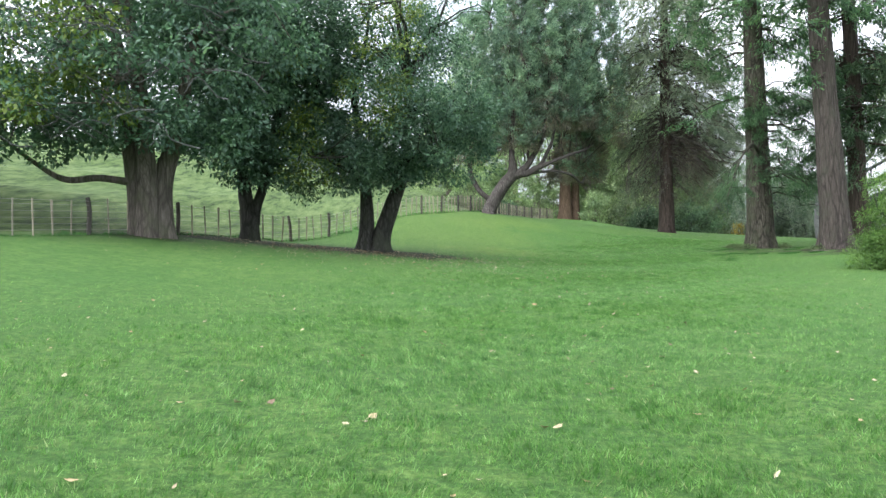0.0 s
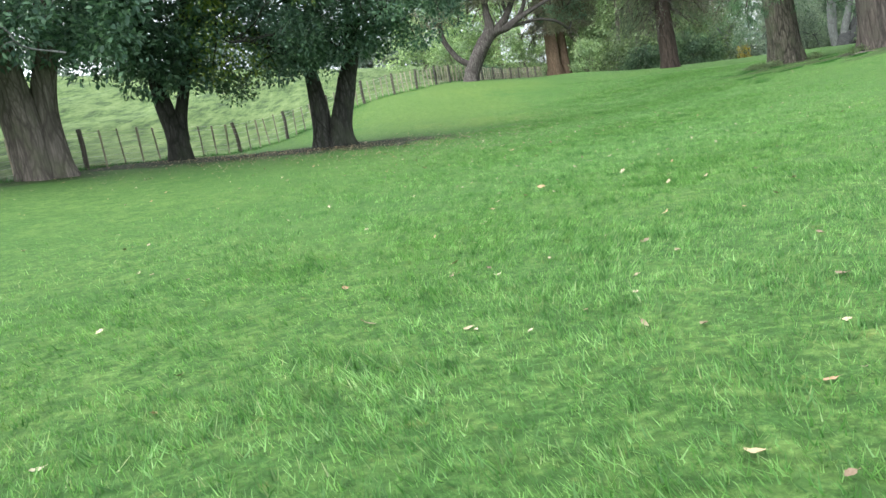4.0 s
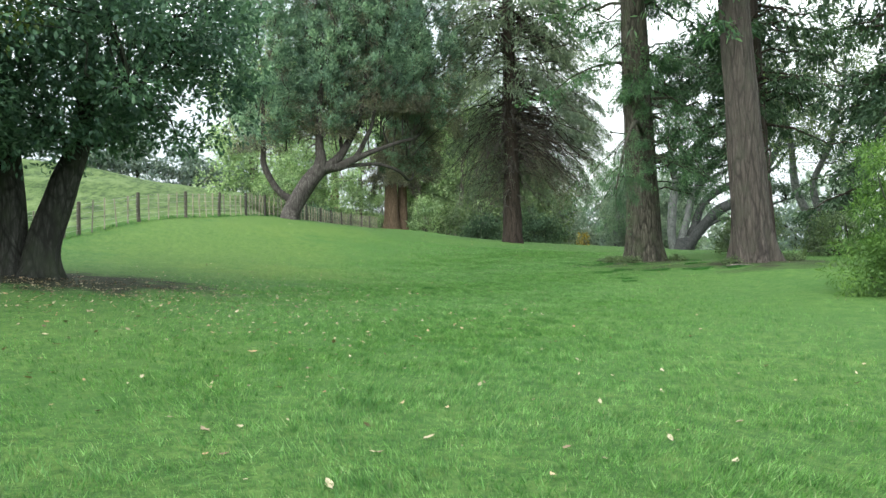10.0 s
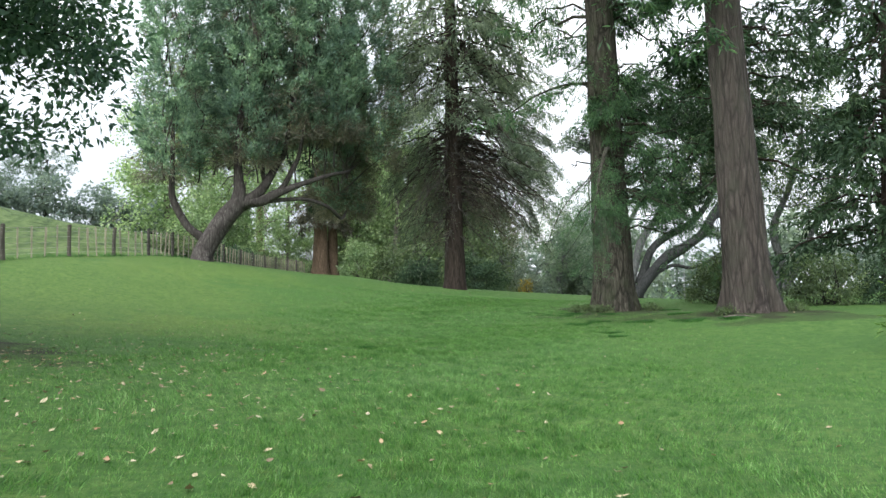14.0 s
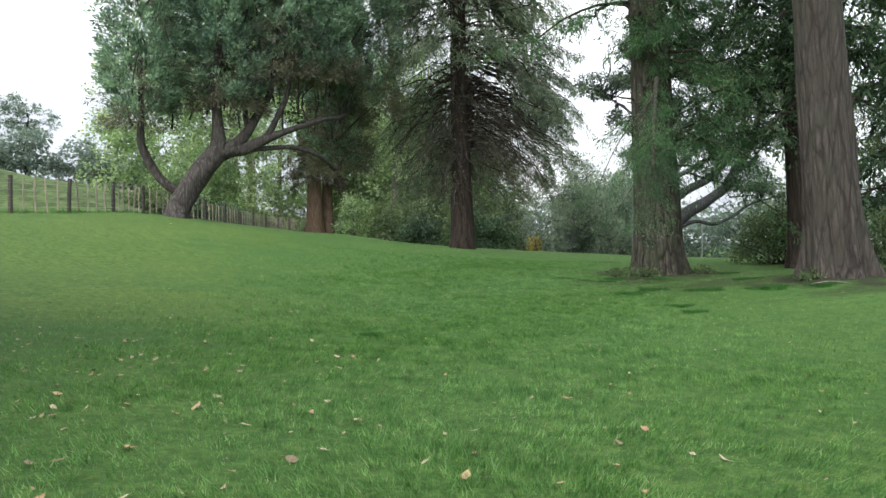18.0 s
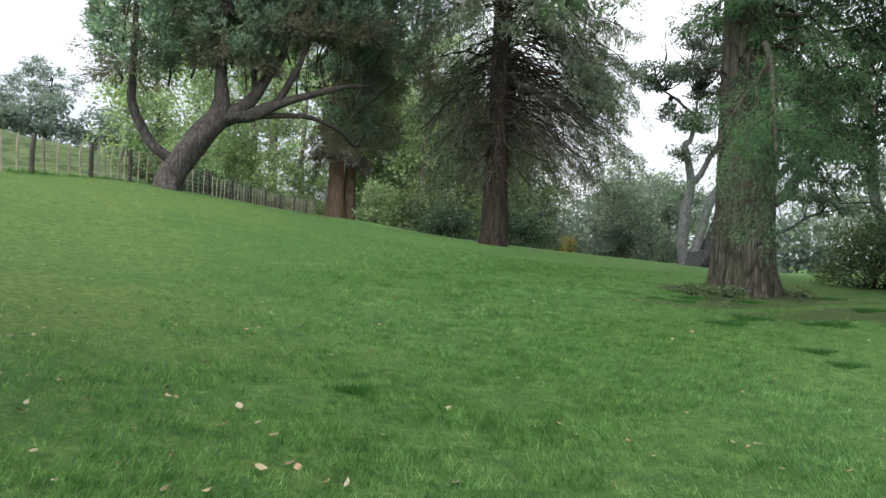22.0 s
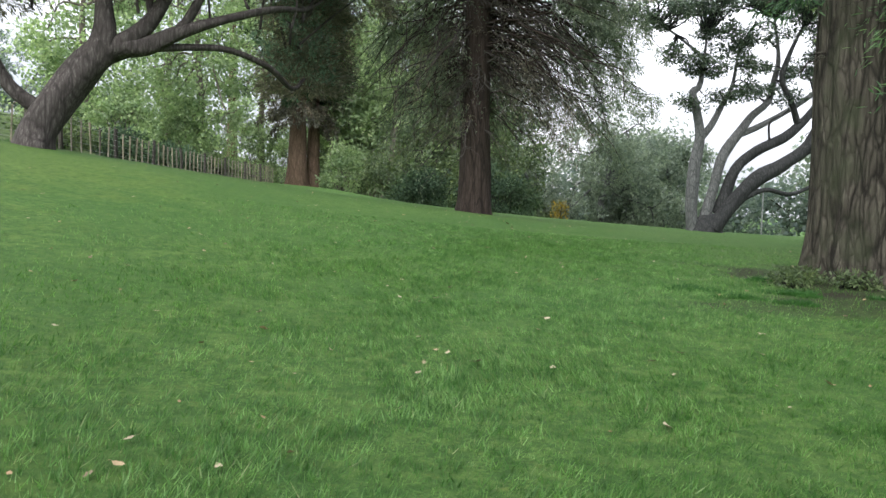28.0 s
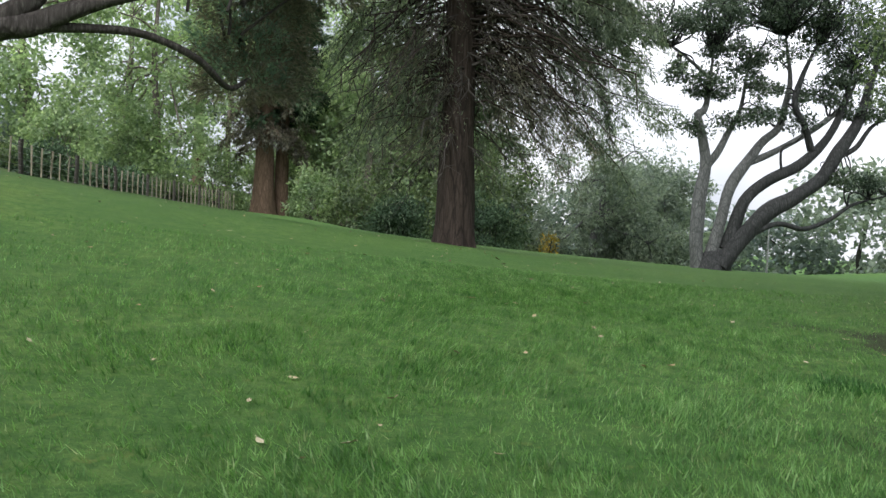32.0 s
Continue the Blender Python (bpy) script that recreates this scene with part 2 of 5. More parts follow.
wood_post = wood_material("weathered_post", (0.02, 0.019, 0.016), (0.055, 0.05, 0.042), (0.11, 0.1, 0.085))
wood_batten = wood_material("weathered_batten", (0.080, 0.075, 0.059), (0.200, 0.186, 0.148), (0.304, 0.280, 0.232))
wire_mat, wire_tree, wire_bsdf = material("fence_wire")
wire_bsdf.inputs["Base Color"].default_value = (0.25, 0.25, 0.25, 1)
wire_bsdf.inputs["Metallic"].default_value, wire_bsdf.inputs["Roughness"].default_value = 0.8, 0.5
steel_mat, steel_tree, steel_bsdf = material("galvanised_steel")
steel_bsdf.inputs["Base Color"].default_value = (0.3, 0.31, 0.31, 1)
steel_bsdf.inputs["Metallic"].default_value, steel_bsdf.inputs["Roughness"].default_value = 0.7, 0.55


# ---- the lie of the land ----
NET = [
    (0.63, 0.85, 1.28, 1.51, 1.52, 1.43, 1.42, 1.3, 1.29, 1.37, 1.45),
    (0.25, 0.35, 1.29, 2.0, 1.39, 2.4, 2.21, 1.65, 1.45, 1.44, 1.37),
    (0.12, 0.03, -0.08, 0.22, 0.48, 3.21, 2.37, 1.77, 1.55, 1.41, 1.17),
    (-0.1, -0.4, -0.94, -0.97, -1.29, 1.2, 1.05, 1.29, 1.36, 1.1, 0.81),
    (-0.45, -0.74, -0.82, -0.64, -0.91, -0.56, -0.44, 0.15, 0.58, 0.46, 0.4),
    (-0.83, -1.16, -1.09, -0.6, -0.34, -0.85, -1.19, -0.97, -0.54, -0.27, -0.05),
    (-1.16, -1.4, -1.33, -0.97, -0.81, -1.18, -1.61, -1.8, -1.53, -1.11, -0.73),
    (-1.35, -1.62, -1.64, -1.42, -1.34, -1.57, -1.97, -2.3, -2.24, -1.95, -1.62),
    (-1.46, -1.87, -2.02, -1.88, -1.8, -1.94, -2.23, -2.57, -2.77, -2.74, -2.61),
]
NET = np.array(NET)
FENCE_Y = (-60.0, 6.0, 30.0, 41.0, 60.0, 66.6, 86.0, 99.5, 400.0)
FENCE_X = (-40.3, -18.6, -10.7, -7.2, -0.3, 2.0, 6.9, 11.0, 100.0)


def spline(u):
    return np.stack([(1 - u) ** 3, 3 * u**3 - 6 * u**2 + 4, -3 * u**3 + 3 * u**2 + 3 * u + 1, u**3]) / 6


def smooth(a, b, v):
    u = np.clip((v - a) / (b - a), 0, 1)
    return u * u * (3 - 2 * u)


def fence_x(y):
    return np.interp(y, FENCE_Y, FENCE_X)


def height(x, y):
    """The ground's height: a smooth net for the lawn, a hillside pasture past the fence, a fall to the far side."""
    x, y = np.asarray(x, float), np.asarray(y, float)
    gx, gy = np.clip((x + 30) / 12, 1, 6.999), np.clip((y + 15) / 15, 1, 8.999)
    i, j = np.floor(gx).astype(int), np.floor(gy).astype(int)
    bx, by = spline(gx - i), spline(gy - j)
    z = np.zeros(np.broadcast(x, y).shape)
    for a in range(4):
        for b in range(4):
            z = z + bx[a] * by[b] * NET[i - 1 + a, j - 1 + b]
    z = z - 0.36 * np.exp(-((x + 8) ** 2 + (y - 39.2) ** 2) / 26) + 0.3 * np.exp(-((x + 3.6) ** 2 + (y - 50.5) ** 2) / 24) + 0.24 * np.exp(-((x - 19.5) ** 2 + (y - 42.6) ** 2) / 12)
    s = (fence_x(y) - x) * 0.95
    up = np.clip(s - 2, 0, None)
    hill = 0.2 * 52 * (1 - np.exp(-up / 52)) * 1.25
    terrace = 0.22 * np.sin(s * 1.15 + 0.7 * np.sin(y * 0.21) + 0.5 * np.sin(y * 0.53 + s * 0.3)) * smooth(3, 9, s) * smooth(70, 45, s)
    far = np.clip(x - 70, 0, None) * 0.02 + np.clip(y - 140, 0, None) * 0.006
    brow = 4.5 * smooth(0, 24, y - 70 - 0.47 * x) * smooth(15, 26, x)
    return z + hill + terrace - (far + brow) * smooth(10, -10, s)


def at(x, y, dz=0.0):
    return Vector((x, y, float(height(x, y)) + dz))


# ---- mesh helpers ----
def mesh_from(name, verts, faces, mat, smooth_faces=True):
    """A mesh from arrays; faces are rows of three or four."""
    verts, faces = np.asarray(verts, np.float32).reshape(-1, 3), np.asarray(faces, np.int32)
    me = bpy.data.meshes.new(name)
    k = faces.shape[1]
    me.vertices.add(len(verts))
    me.vertices.foreach_set("co", verts.ravel())
    me.loops.add(faces.size)
    me.loops.foreach_set("vertex_index", faces.ravel())
    me.polygons.add(len(faces))
    me.polygons.foreach_set("loop_start", np.arange(0, faces.size, k, dtype=np.int32))
    if smooth_faces:
        me.polygons.foreach_set("use_smooth", np.ones(len(faces), bool))
    me.update(calc_edges=True)
    me.materials.append(mat)
    return me


def thing(name, place, label, category, group="", kind=""):
    ob = new(name)
    ob.location = place
    return tagged(ob, label, category, group, kind)


def part(name, me, parent, label="", kind=""):
    """One mesh object under a thing or a part; the mesh comes in the world's coordinates."""
    off = Vector(parent.location)
    if parent.parent:
        off += parent.parent.location
    me.transform(Matrix.Translation(-off))
    ob = new(name, me)
    ob.parent = parent
    return tagged(ob, label, kind=kind)


def curve_points(points, n):
    """n points on a smooth line through the given ones."""
    p = np.asarray(points, float)
    q = np.vstack([2 * p[0] - p[1], p, 2 * p[-1] - p[-2]])
    out = []
    for u in np.linspace(0, len(p) - 1 - 1e-6, n):
        i = int(u)
        f = u - i
        a, b, c, d = q[i:i + 4]
        out.append(0.5 * (2 * b + (c - a) * f + (2 * a - 5 * b + 4 * c - d) * f * f + (3 * b - a - 3 * c + d) * f**3))
    return np.array(out)


def tube(points, radii, segs=10, ridges=0, depth=0.0, flare=0.0, lobes=5, seed=0, knobble=0.0):
    """Verts and faces of a stem along points; radii given at even steps. Ridges furrow it, flare spreads the foot."""
    p = np.asarray(points, float)
    n = len(p)
    rng = np.random.default_rng(seed)
    r = np.interp(np.linspace(0, 1, n), np.linspace(0, 1, len(radii)), radii)
    d = np.gradient(p, axis=0)
    d /= np.linalg.norm(d, axis=1)[:, None]
    ref = np.array([0.0, 1.0, 0.0]) if abs(d[0][1]) < 0.9 else np.array([1.0, 0, 0])
    side = np.cross(ref, d[0])
    side /= np.linalg.norm(side)
    a = np.linspace(0, 2 * np.pi, segs, endpoint=False)
    ph = rng.uniform(0, 6.28, 6)
    length = np.r_[0, np.cumsum(np.linalg.norm(np.diff(p, axis=0), axis=1))]
    verts = np.empty((n, segs, 3))
    for i in range(n):
        side = side - d[i] * (side @ d[i])
        side /= np.linalg.norm(side)
        up = np.cross(d[i], side)
        k = np.ones(segs)
        if ridges:
            w = a * ridges + 0.5 * np.sin(length[i] * 0.9 + ph[0]) + 1.3 * np.sin(a * 3 + ph[1] + length[i] * 0.35)
            k += depth * (np.abs(np.sin(w / 2)) ** 0.6 - 0.7) + depth * 0.5 * np.sin(a * (ridges * 0.37) + length[i] * 1.7 + ph[2])
        k += knobble * (np.sin(a * 2 + length[i] * 1.1 + ph[3]) + 0.6 * np.sin(a * 3 - length[i] * 2.3 + ph[4]))
        if flare:
            f = np.exp(-length[i] / (r[0] * 0.9))
            k += flare * f * (0.6 + 0.55 * np.cos(a * lobes + ph[5]) + 0.3 * np.cos(a * (lobes + 2) + ph[2]))
        verts[i] = p[i] + (r[i] * k)[:, None] * (np.cos(a)[:, None] * side + np.sin(a)[:, None] * up)
    idx = np.arange(n * segs).reshape(n, segs)
    nx = np.roll(idx, -1, axis=1)
    faces = np.stack([idx[:-1], nx[:-1], nx[1:], idx[1:]], -1).reshape(-1, 4)
    return verts.reshape(-1, 3), faces


def joined(pieces):
    vs, fs, o = [], [], 0
    for v, f in pieces:
        vs.append(v)
        fs.append(f + o)
        o += len(v)
    return np.vstack(vs), np.vstack(fs)


def unit(v):
    return v / np.maximum(np.linalg.norm(v, axis=-1, keepdims=True), 1e-9)


def kites(p, d, n, length, width, fold=0.12):
    """Leaves: one folded four-sided blade at each p, pointing along d, facing n."""
    d = unit(d)
    w = unit(np.cross(d, n))
    up = np.cross(w, d)
    length, width = np.broadcast_to(length, len(p))[:, None], np.broadcast_to(width, len(p))[:, None]
    mid = p + d * length * 0.45
    v = np.stack([p, mid + w * width / 2 + up * width * fold, p + d * length - up * length * 0.06, mid - w * width / 2 + up * width * fold], 1)
    return v.reshape(-1, 3), np.arange(len(p) * 4).reshape(-1, 4)


def sphere_dirs(rng, n):
    v = rng.normal(size=(n, 3))
    return unit(v)


def clump_leaves(rng, centres, radius, per, length, width, flat=0.7, droop=0.2, shell=0.55):
    """Leaves spread through clumps, thickest near their outside, tips outward and a little down."""
    n = len(centres)
    radius = np.broadcast_to(radius, n)
    c = np.repeat(centres, per, 0)
    r = np.repeat(radius, per)
    o = sphere_dirs(rng, len(c))
    k = shell + (1 - shell) * rng.random(len(c))
    k = np.where(rng.random(len(c)) < 0.25, rng.random(len(c)), k)
    pos = c + o * (r * k)[:, None] * np.array([1, 1, flat])
    d = unit(o + rng.normal(size=o.shape) * 0.7 + np.array([0, 0, -droop]))
    nn = unit(o * 0.5 + np.array([0, 0, 0.8]) + rng.normal(size=o.shape) * 0.5)
    s = rng.uniform(0.7, 1.25, len(c))
    return kites(pos, d, nn, length * s, width * s)


def lobe_centres(rng, lobes, count):
    """Clump places spread over the outsides of crown lobes (x, y, z, rx, ry, rz)."""
    lobes = np.asarray(lobes, float)
    w = (lobes[:, 3] * lobes[:, 4] * lobes[:, 5]) ** 0.67
    pick = rng.choice(len(lobes), count, p=w / w.sum())
    o = sphere_dirs(rng, count)
    k = np.where(rng.random(count) < 0.7, rng.uniform(0.8, 1.05, count), rng.uniform(0.3, 0.85, count))
    return lobes[pick, :3] + o * lobes[pick, 3:] * k[:, None], pick


def branch_to(rng, a, b, sag=0.15, n=8, wild=0.12):
    """A crooked line from a to b that first rises, then levels out."""
    a, b = np.asarray(a, float), np.asarray(b, float)
    far = np.linalg.norm(b - a)
    m1 = a + (b - a) * 0.35 + rng.normal(size=3) * far * wild * 0.6 + np.array([0, 0, sag * far])
    m2 = a + (b - a) * 0.7 + rng.normal(size=3) * far * wild + np.array([0, 0, sag * far * 0.6])
    return curve_points([a, m1, m2, b], n)


def broadleaf(name, base, stems, lobes, bark, leaf, label, clumps=300, per=120, clump=0.75, leaf_size=(0.16, 0.08),
              limbs=10, twigs=90, seed=1, segs=24, group="", fresh=None, limb_r=0.14, flare=0.35, ridges=9, depth=0.06):
    """A broadleaf tree: stems as lists of points with a foot and a top radius, limbs to the crown, twigs, leaves."""
    rng = np.random.default_rng(seed)
    tree = thing(name, base, label, "tree", group)
    b = np.array(base)
    tops = []
    for k, (pts, r0, r1) in enumerate(stems):
        line = curve_points(pts, 26)
        part("trunk" if len(stems) < 3 or k == 0 else "stem", mesh_from("trunk", *tube(line, [r0, (r0 * 2 + r1) / 3, r1], segs, ridges, depth, flare, 5, seed + k, 0.04), bark), tree)
        tops += [(line[q], r1 + (r0 - r1) * (1 - q / 25) * 0.6) for q in (15, 19, 23, 25)]
    lob = np.asarray(lobes, float).copy()
    cen, which = lobe_centres(rng, lob, clumps)
    far = cen[rng.choice(len(cen), limbs, replace=False)]
    ends = []
    for k, c in enumerate(far):
        start, r = min(tops, key=lambda q: np.linalg.norm(q[0] - c) + rng.random() * 1.5)
        line = branch_to(rng, start, c, 0.08, 12)
        r = min(r * 0.75, limb_r * rng.uniform(0.8, 1.3))
        part("limb", mesh_from("limb", *tube(line, [r, r * 0.6, r * 0.2], 9, 0, 0, 0, 5, seed * 7 + k, 0.06), bark), tree)
        ends += [line[5], line[8], line[11]]
    ends = np.array(ends)
    bits = []
    for c in cen[rng.choice(len(cen), min(twigs, len(cen)), replace=False)]:
        start = ends[np.argmin(np.linalg.norm(ends - c, axis=1))]
        if np.linalg.norm(start - c) > 0.3:
            bits.append(tube(branch_to(rng, start, c, 0.02, 6, 0.16), [0.035, 0.022, 0.008], 5))
    if bits:
        part("twig_mass", mesh_from("twig_mass", *joined(bits), bark), tree, kind="stuff")
    size = clump * rng.uniform(0.7, 1.35, len(cen))
    if fresh:
        lit = np.array([any(np.linalg.norm((c - np.array(f[:3])) / f[3]) < 1 for f in fresh[1]) for c in cen]) & (rng.random(len(cen)) < 0.75)
        if lit.any():
            part("fresh_leaves", mesh_from("fresh_leaves", *clump_leaves(rng, cen[lit], size[lit], per, *leaf_size), fresh[0]), tree, "yellow-green young leaves")
        cen, size = cen[~lit], size[~lit]
    part("crown", mesh_from("crown", *clump_leaves(rng, cen, size, per, *leaf_size, 0.6), leaf), tree)
    return tree


def bough_line(root, ang, reach, rise, droop, n=9, curl=0.0):
    u = np.linspace(0, 1, n)
    x = root[0] + np.cos(ang + curl * u) * reach * u
    y = root[1] + np.sin(ang + curl * u) * reach * u
    z = root[2] + rise * u * reach - droop * reach * u**2.2 + 0.5 * reach * np.maximum(u - 0.72, 0)
    return np.stack([x, y, z], 1)


def sprays(rng, line, count, length, width, hang, start=0.25, side=0.45):
    """Blades on drooping side branchlets along a bough."""
    m = 16
    reach = np.linalg.norm(line[-1] - line[0])
    ub = np.linspace(start, 0.98, m) + rng.uniform(-0.02, 0.02, m)
    kb = np.clip(ub, 0, 0.999) * (len(line) - 1)
    ib = kb.astype(int)
    fb = (kb - ib)[:, None]
    root = line[ib] * (1 - fb) + line[ib + 1] * fb
    d = unit(line[ib + 1] - line[ib])
    across = unit(np.cross(d, np.array([0, 0, 1.0]))) * np.where(np.arange(m) % 2, 1.0, -1.0)[:, None]
    long = side * reach * (1.1 - 0.75 * ub) * rng.uniform(0.6, 1.2, m)
    out = unit(across * 0.8 + d * 0.75 + rng.normal(size=(m, 3)) * 0.15)
    pick = rng.integers(0, m, count)
    v = rng.random(count) ** 0.75
    L = long[pick] * v
    p = root[pick] + out[pick] * L[:, None]
    p[:, 2] -= hang * 0.6 * L * v + rng.random(count) * 0.22 * hang
    p += rng.normal(size=p.shape) * 0.07
    way = unit(out[pick] * 0.7 + rng.normal(size=p.shape) * 0.5 - np.array([0, 0, 0.55 * hang]))
    nn = unit(np.array([0, 0, 1.0]) + rng.normal(size=p.shape) * 0.55)
    s = rng.uniform(0.6, 1.3, count)
    return kites(p, way, nn, length * s, width * s)


def plumes(rng, foot, way, per, long, blade, spread=0.3):
    """Upswept feathery shoots: narrow blades set round a short axis, fanning out to a blunt tip."""
    n = len(foot)
    i = np.repeat(np.arange(n), per)
    s = rng.random(len(i)) ** 0.7
    o = sphere_dirs(rng, len(i))
    size = (long * rng.uniform(0.7, 1.3, n))[i]
    p = foot[i] + way[i] * (size * s)[:, None] + o * (size * spread * np.sqrt(s * (1.25 - s)) * rng.random(len(i)) ** 0.5)[:, None]
    d = unit(way[i] + o * 0.75 + rng.normal(size=o.shape) * 0.25)
    nn = unit(np.array([0, 0, 1.0]) + rng.normal(size=o.shape) * 0.6)
    k = rng.uniform(0.6, 1.3, len(i))
    return kites(p, d, nn, blade[0] * k, blade[1] * k)


def conifer(name, base, top, r0, bark, leaf, label, boughs, seed=1, lean=(0.0, 0.0), segs=56, ridges=22, depth=0.09, flare=0.4, bare_r=0.06,
            spray=(0.3, 0.06), hang=0.7, rings=60, group="", show=40, r_top=0.25, dead=None, bough_bark=None):
    """A tall conifer. boughs: rows of (count, z from, z to, reach low, reach high, rise, droop, sprays each, angle from, angle to)."""
    rng = np.random.default_rng(seed)
    tree = thing(name, base, label, "tree", group)
    b = np.array(base, float)
    line = np.array([b + np.array([lean[0] * u, lean[1] * u, top * u - 0.25 * (u == 0)]) for u in np.linspace(0, 1, rings) ** 1.6])
    v, f = tube(line, [r0, r0 * 0.86, r0 * 0.7, r0 * 0.5, r0 * r_top], segs, ridges, depth, flare, 7, seed, 0.015)
    part("trunk", mesh_from("trunk", v, f, bark), tree)
    green, brown, wood, bare, shown = [], [], [], [], 0
    for count, z0, z1, lo, hi, rise, droop, each, a0, a1, *more in boughs:
        begin = more[0] if more else 0.25
        blade = tuple(b_ * (more[1] if len(more) > 1 else 1.0) for b_ in spray)
        for k in range(count):
            z = rng.uniform(z0, z1)
            q = np.array([np.interp(b[2] + z, line[:, 2], line[:, 0]), np.interp(b[2] + z, line[:, 2], line[:, 1]), b[2] + z])
            reach = rng.uniform(lo, hi)
            ln = bough_line(q, radians(rng.uniform(a0, a1)), reach, rise + rng.normal() * 0.08, droop * rng.uniform(0.7, 1.3), 9, rng.normal() * 0.25)
            ln[1:] += rng.normal(size=(8, 3)) * 0.08 * reach ** 0.5
            r = bare_r * (0.5 + reach / 6) * rng.uniform(0.7, 1.3)
            piece = tube(ln, [r, r * 0.6, r * 0.15], 6)
            if shown < show:
                part("bough", mesh_from("bough", *piece, bark if each else bough_bark or bark), tree)
                shown += 1
            else:
                wood.append(piece)
            if each == 0:
                for q in rng.uniform(1.5, 7.6, 12):
                    a = ln[int(q)] + (ln[int(q) + 1] - ln[int(q)]) * (q % 1)
                    out = unit((ln[8] - ln[0]) / reach + rng.normal(size=3) * 0.75) * reach * rng.uniform(0.1, 0.3)
                    sag = np.array([0, 0, -0.12 * reach * rng.random()])
                    bare.append(tube(np.array([a, a + out * 0.5 + sag * 0.3, a + out + sag]), [r * 0.3 + 0.004, 0.007, 0.004], 4))
            if each > 0:
                green.append(sprays(rng, ln, each, *blade, hang, begin, more[2] if len(more) > 2 else 0.45))
            elif each < 0:
                brown.append(sprays(rng, ln, -each, *blade, hang, begin, 0.4))
    if wood:
        part("upper_branchwork", mesh_from("upper_branchwork", *joined(wood), bark), tree, kind="stuff")
    if bare:
        part("dead_twig_mass", mesh_from("dead_twig_mass", *joined(bare), bough_bark or bark), tree, "bare grey twigs", "stuff")
    if green:
        part("crown", mesh_from("crown", *joined(green), leaf), tree)
    if brown:
        part("dead_foliage", mesh_from("dead_foliage", *joined(brown), dead or leaf_brown), tree, "brown withered foliage")
    return tree


def shrub(name, x, y, rx, ry, rz, leaf, label, bark=None, clumps=60, per=90, leaf_size=(0.12, 0.06), clump=0.5, seed=1, group="", sink=0.0, category="shrub"):
    rng = np.random.default_rng(seed)
    base = at(x, y)
    ob = thing(name, base, label, category, group)
    b = np.array(base)
    o = sphere_dirs(rng, clumps)
    o[:, 2] = np.abs(o[:, 2]) * 1.1 - 0.12
    k = rng.uniform(0.55, 1.0, clumps)[:, None]
    cen = b + np.array([0, 0, rz * 0.12 - sink]) + o * np.array([rx, ry, rz]) * k
    bits = []
    for c in cen[: min(24, clumps)]:
        bits.append(tube(branch_to(rng, b + np.array([rng.normal() * 0.15 * rx, rng.normal() * 0.15 * ry, -0.1]), c, 0.05, 6), [0.04, 0.025, 0.008], 5))
    part("stemwork", mesh_from("stemwork", *joined(bits), bark or bark_dark), ob, kind="stuff")
    part("foliage", mesh_from("foliage", *clump_leaves(rng, cen, clump * rng.uniform(0.7, 1.3, clumps), per, *leaf_size), leaf), ob)
    return ob


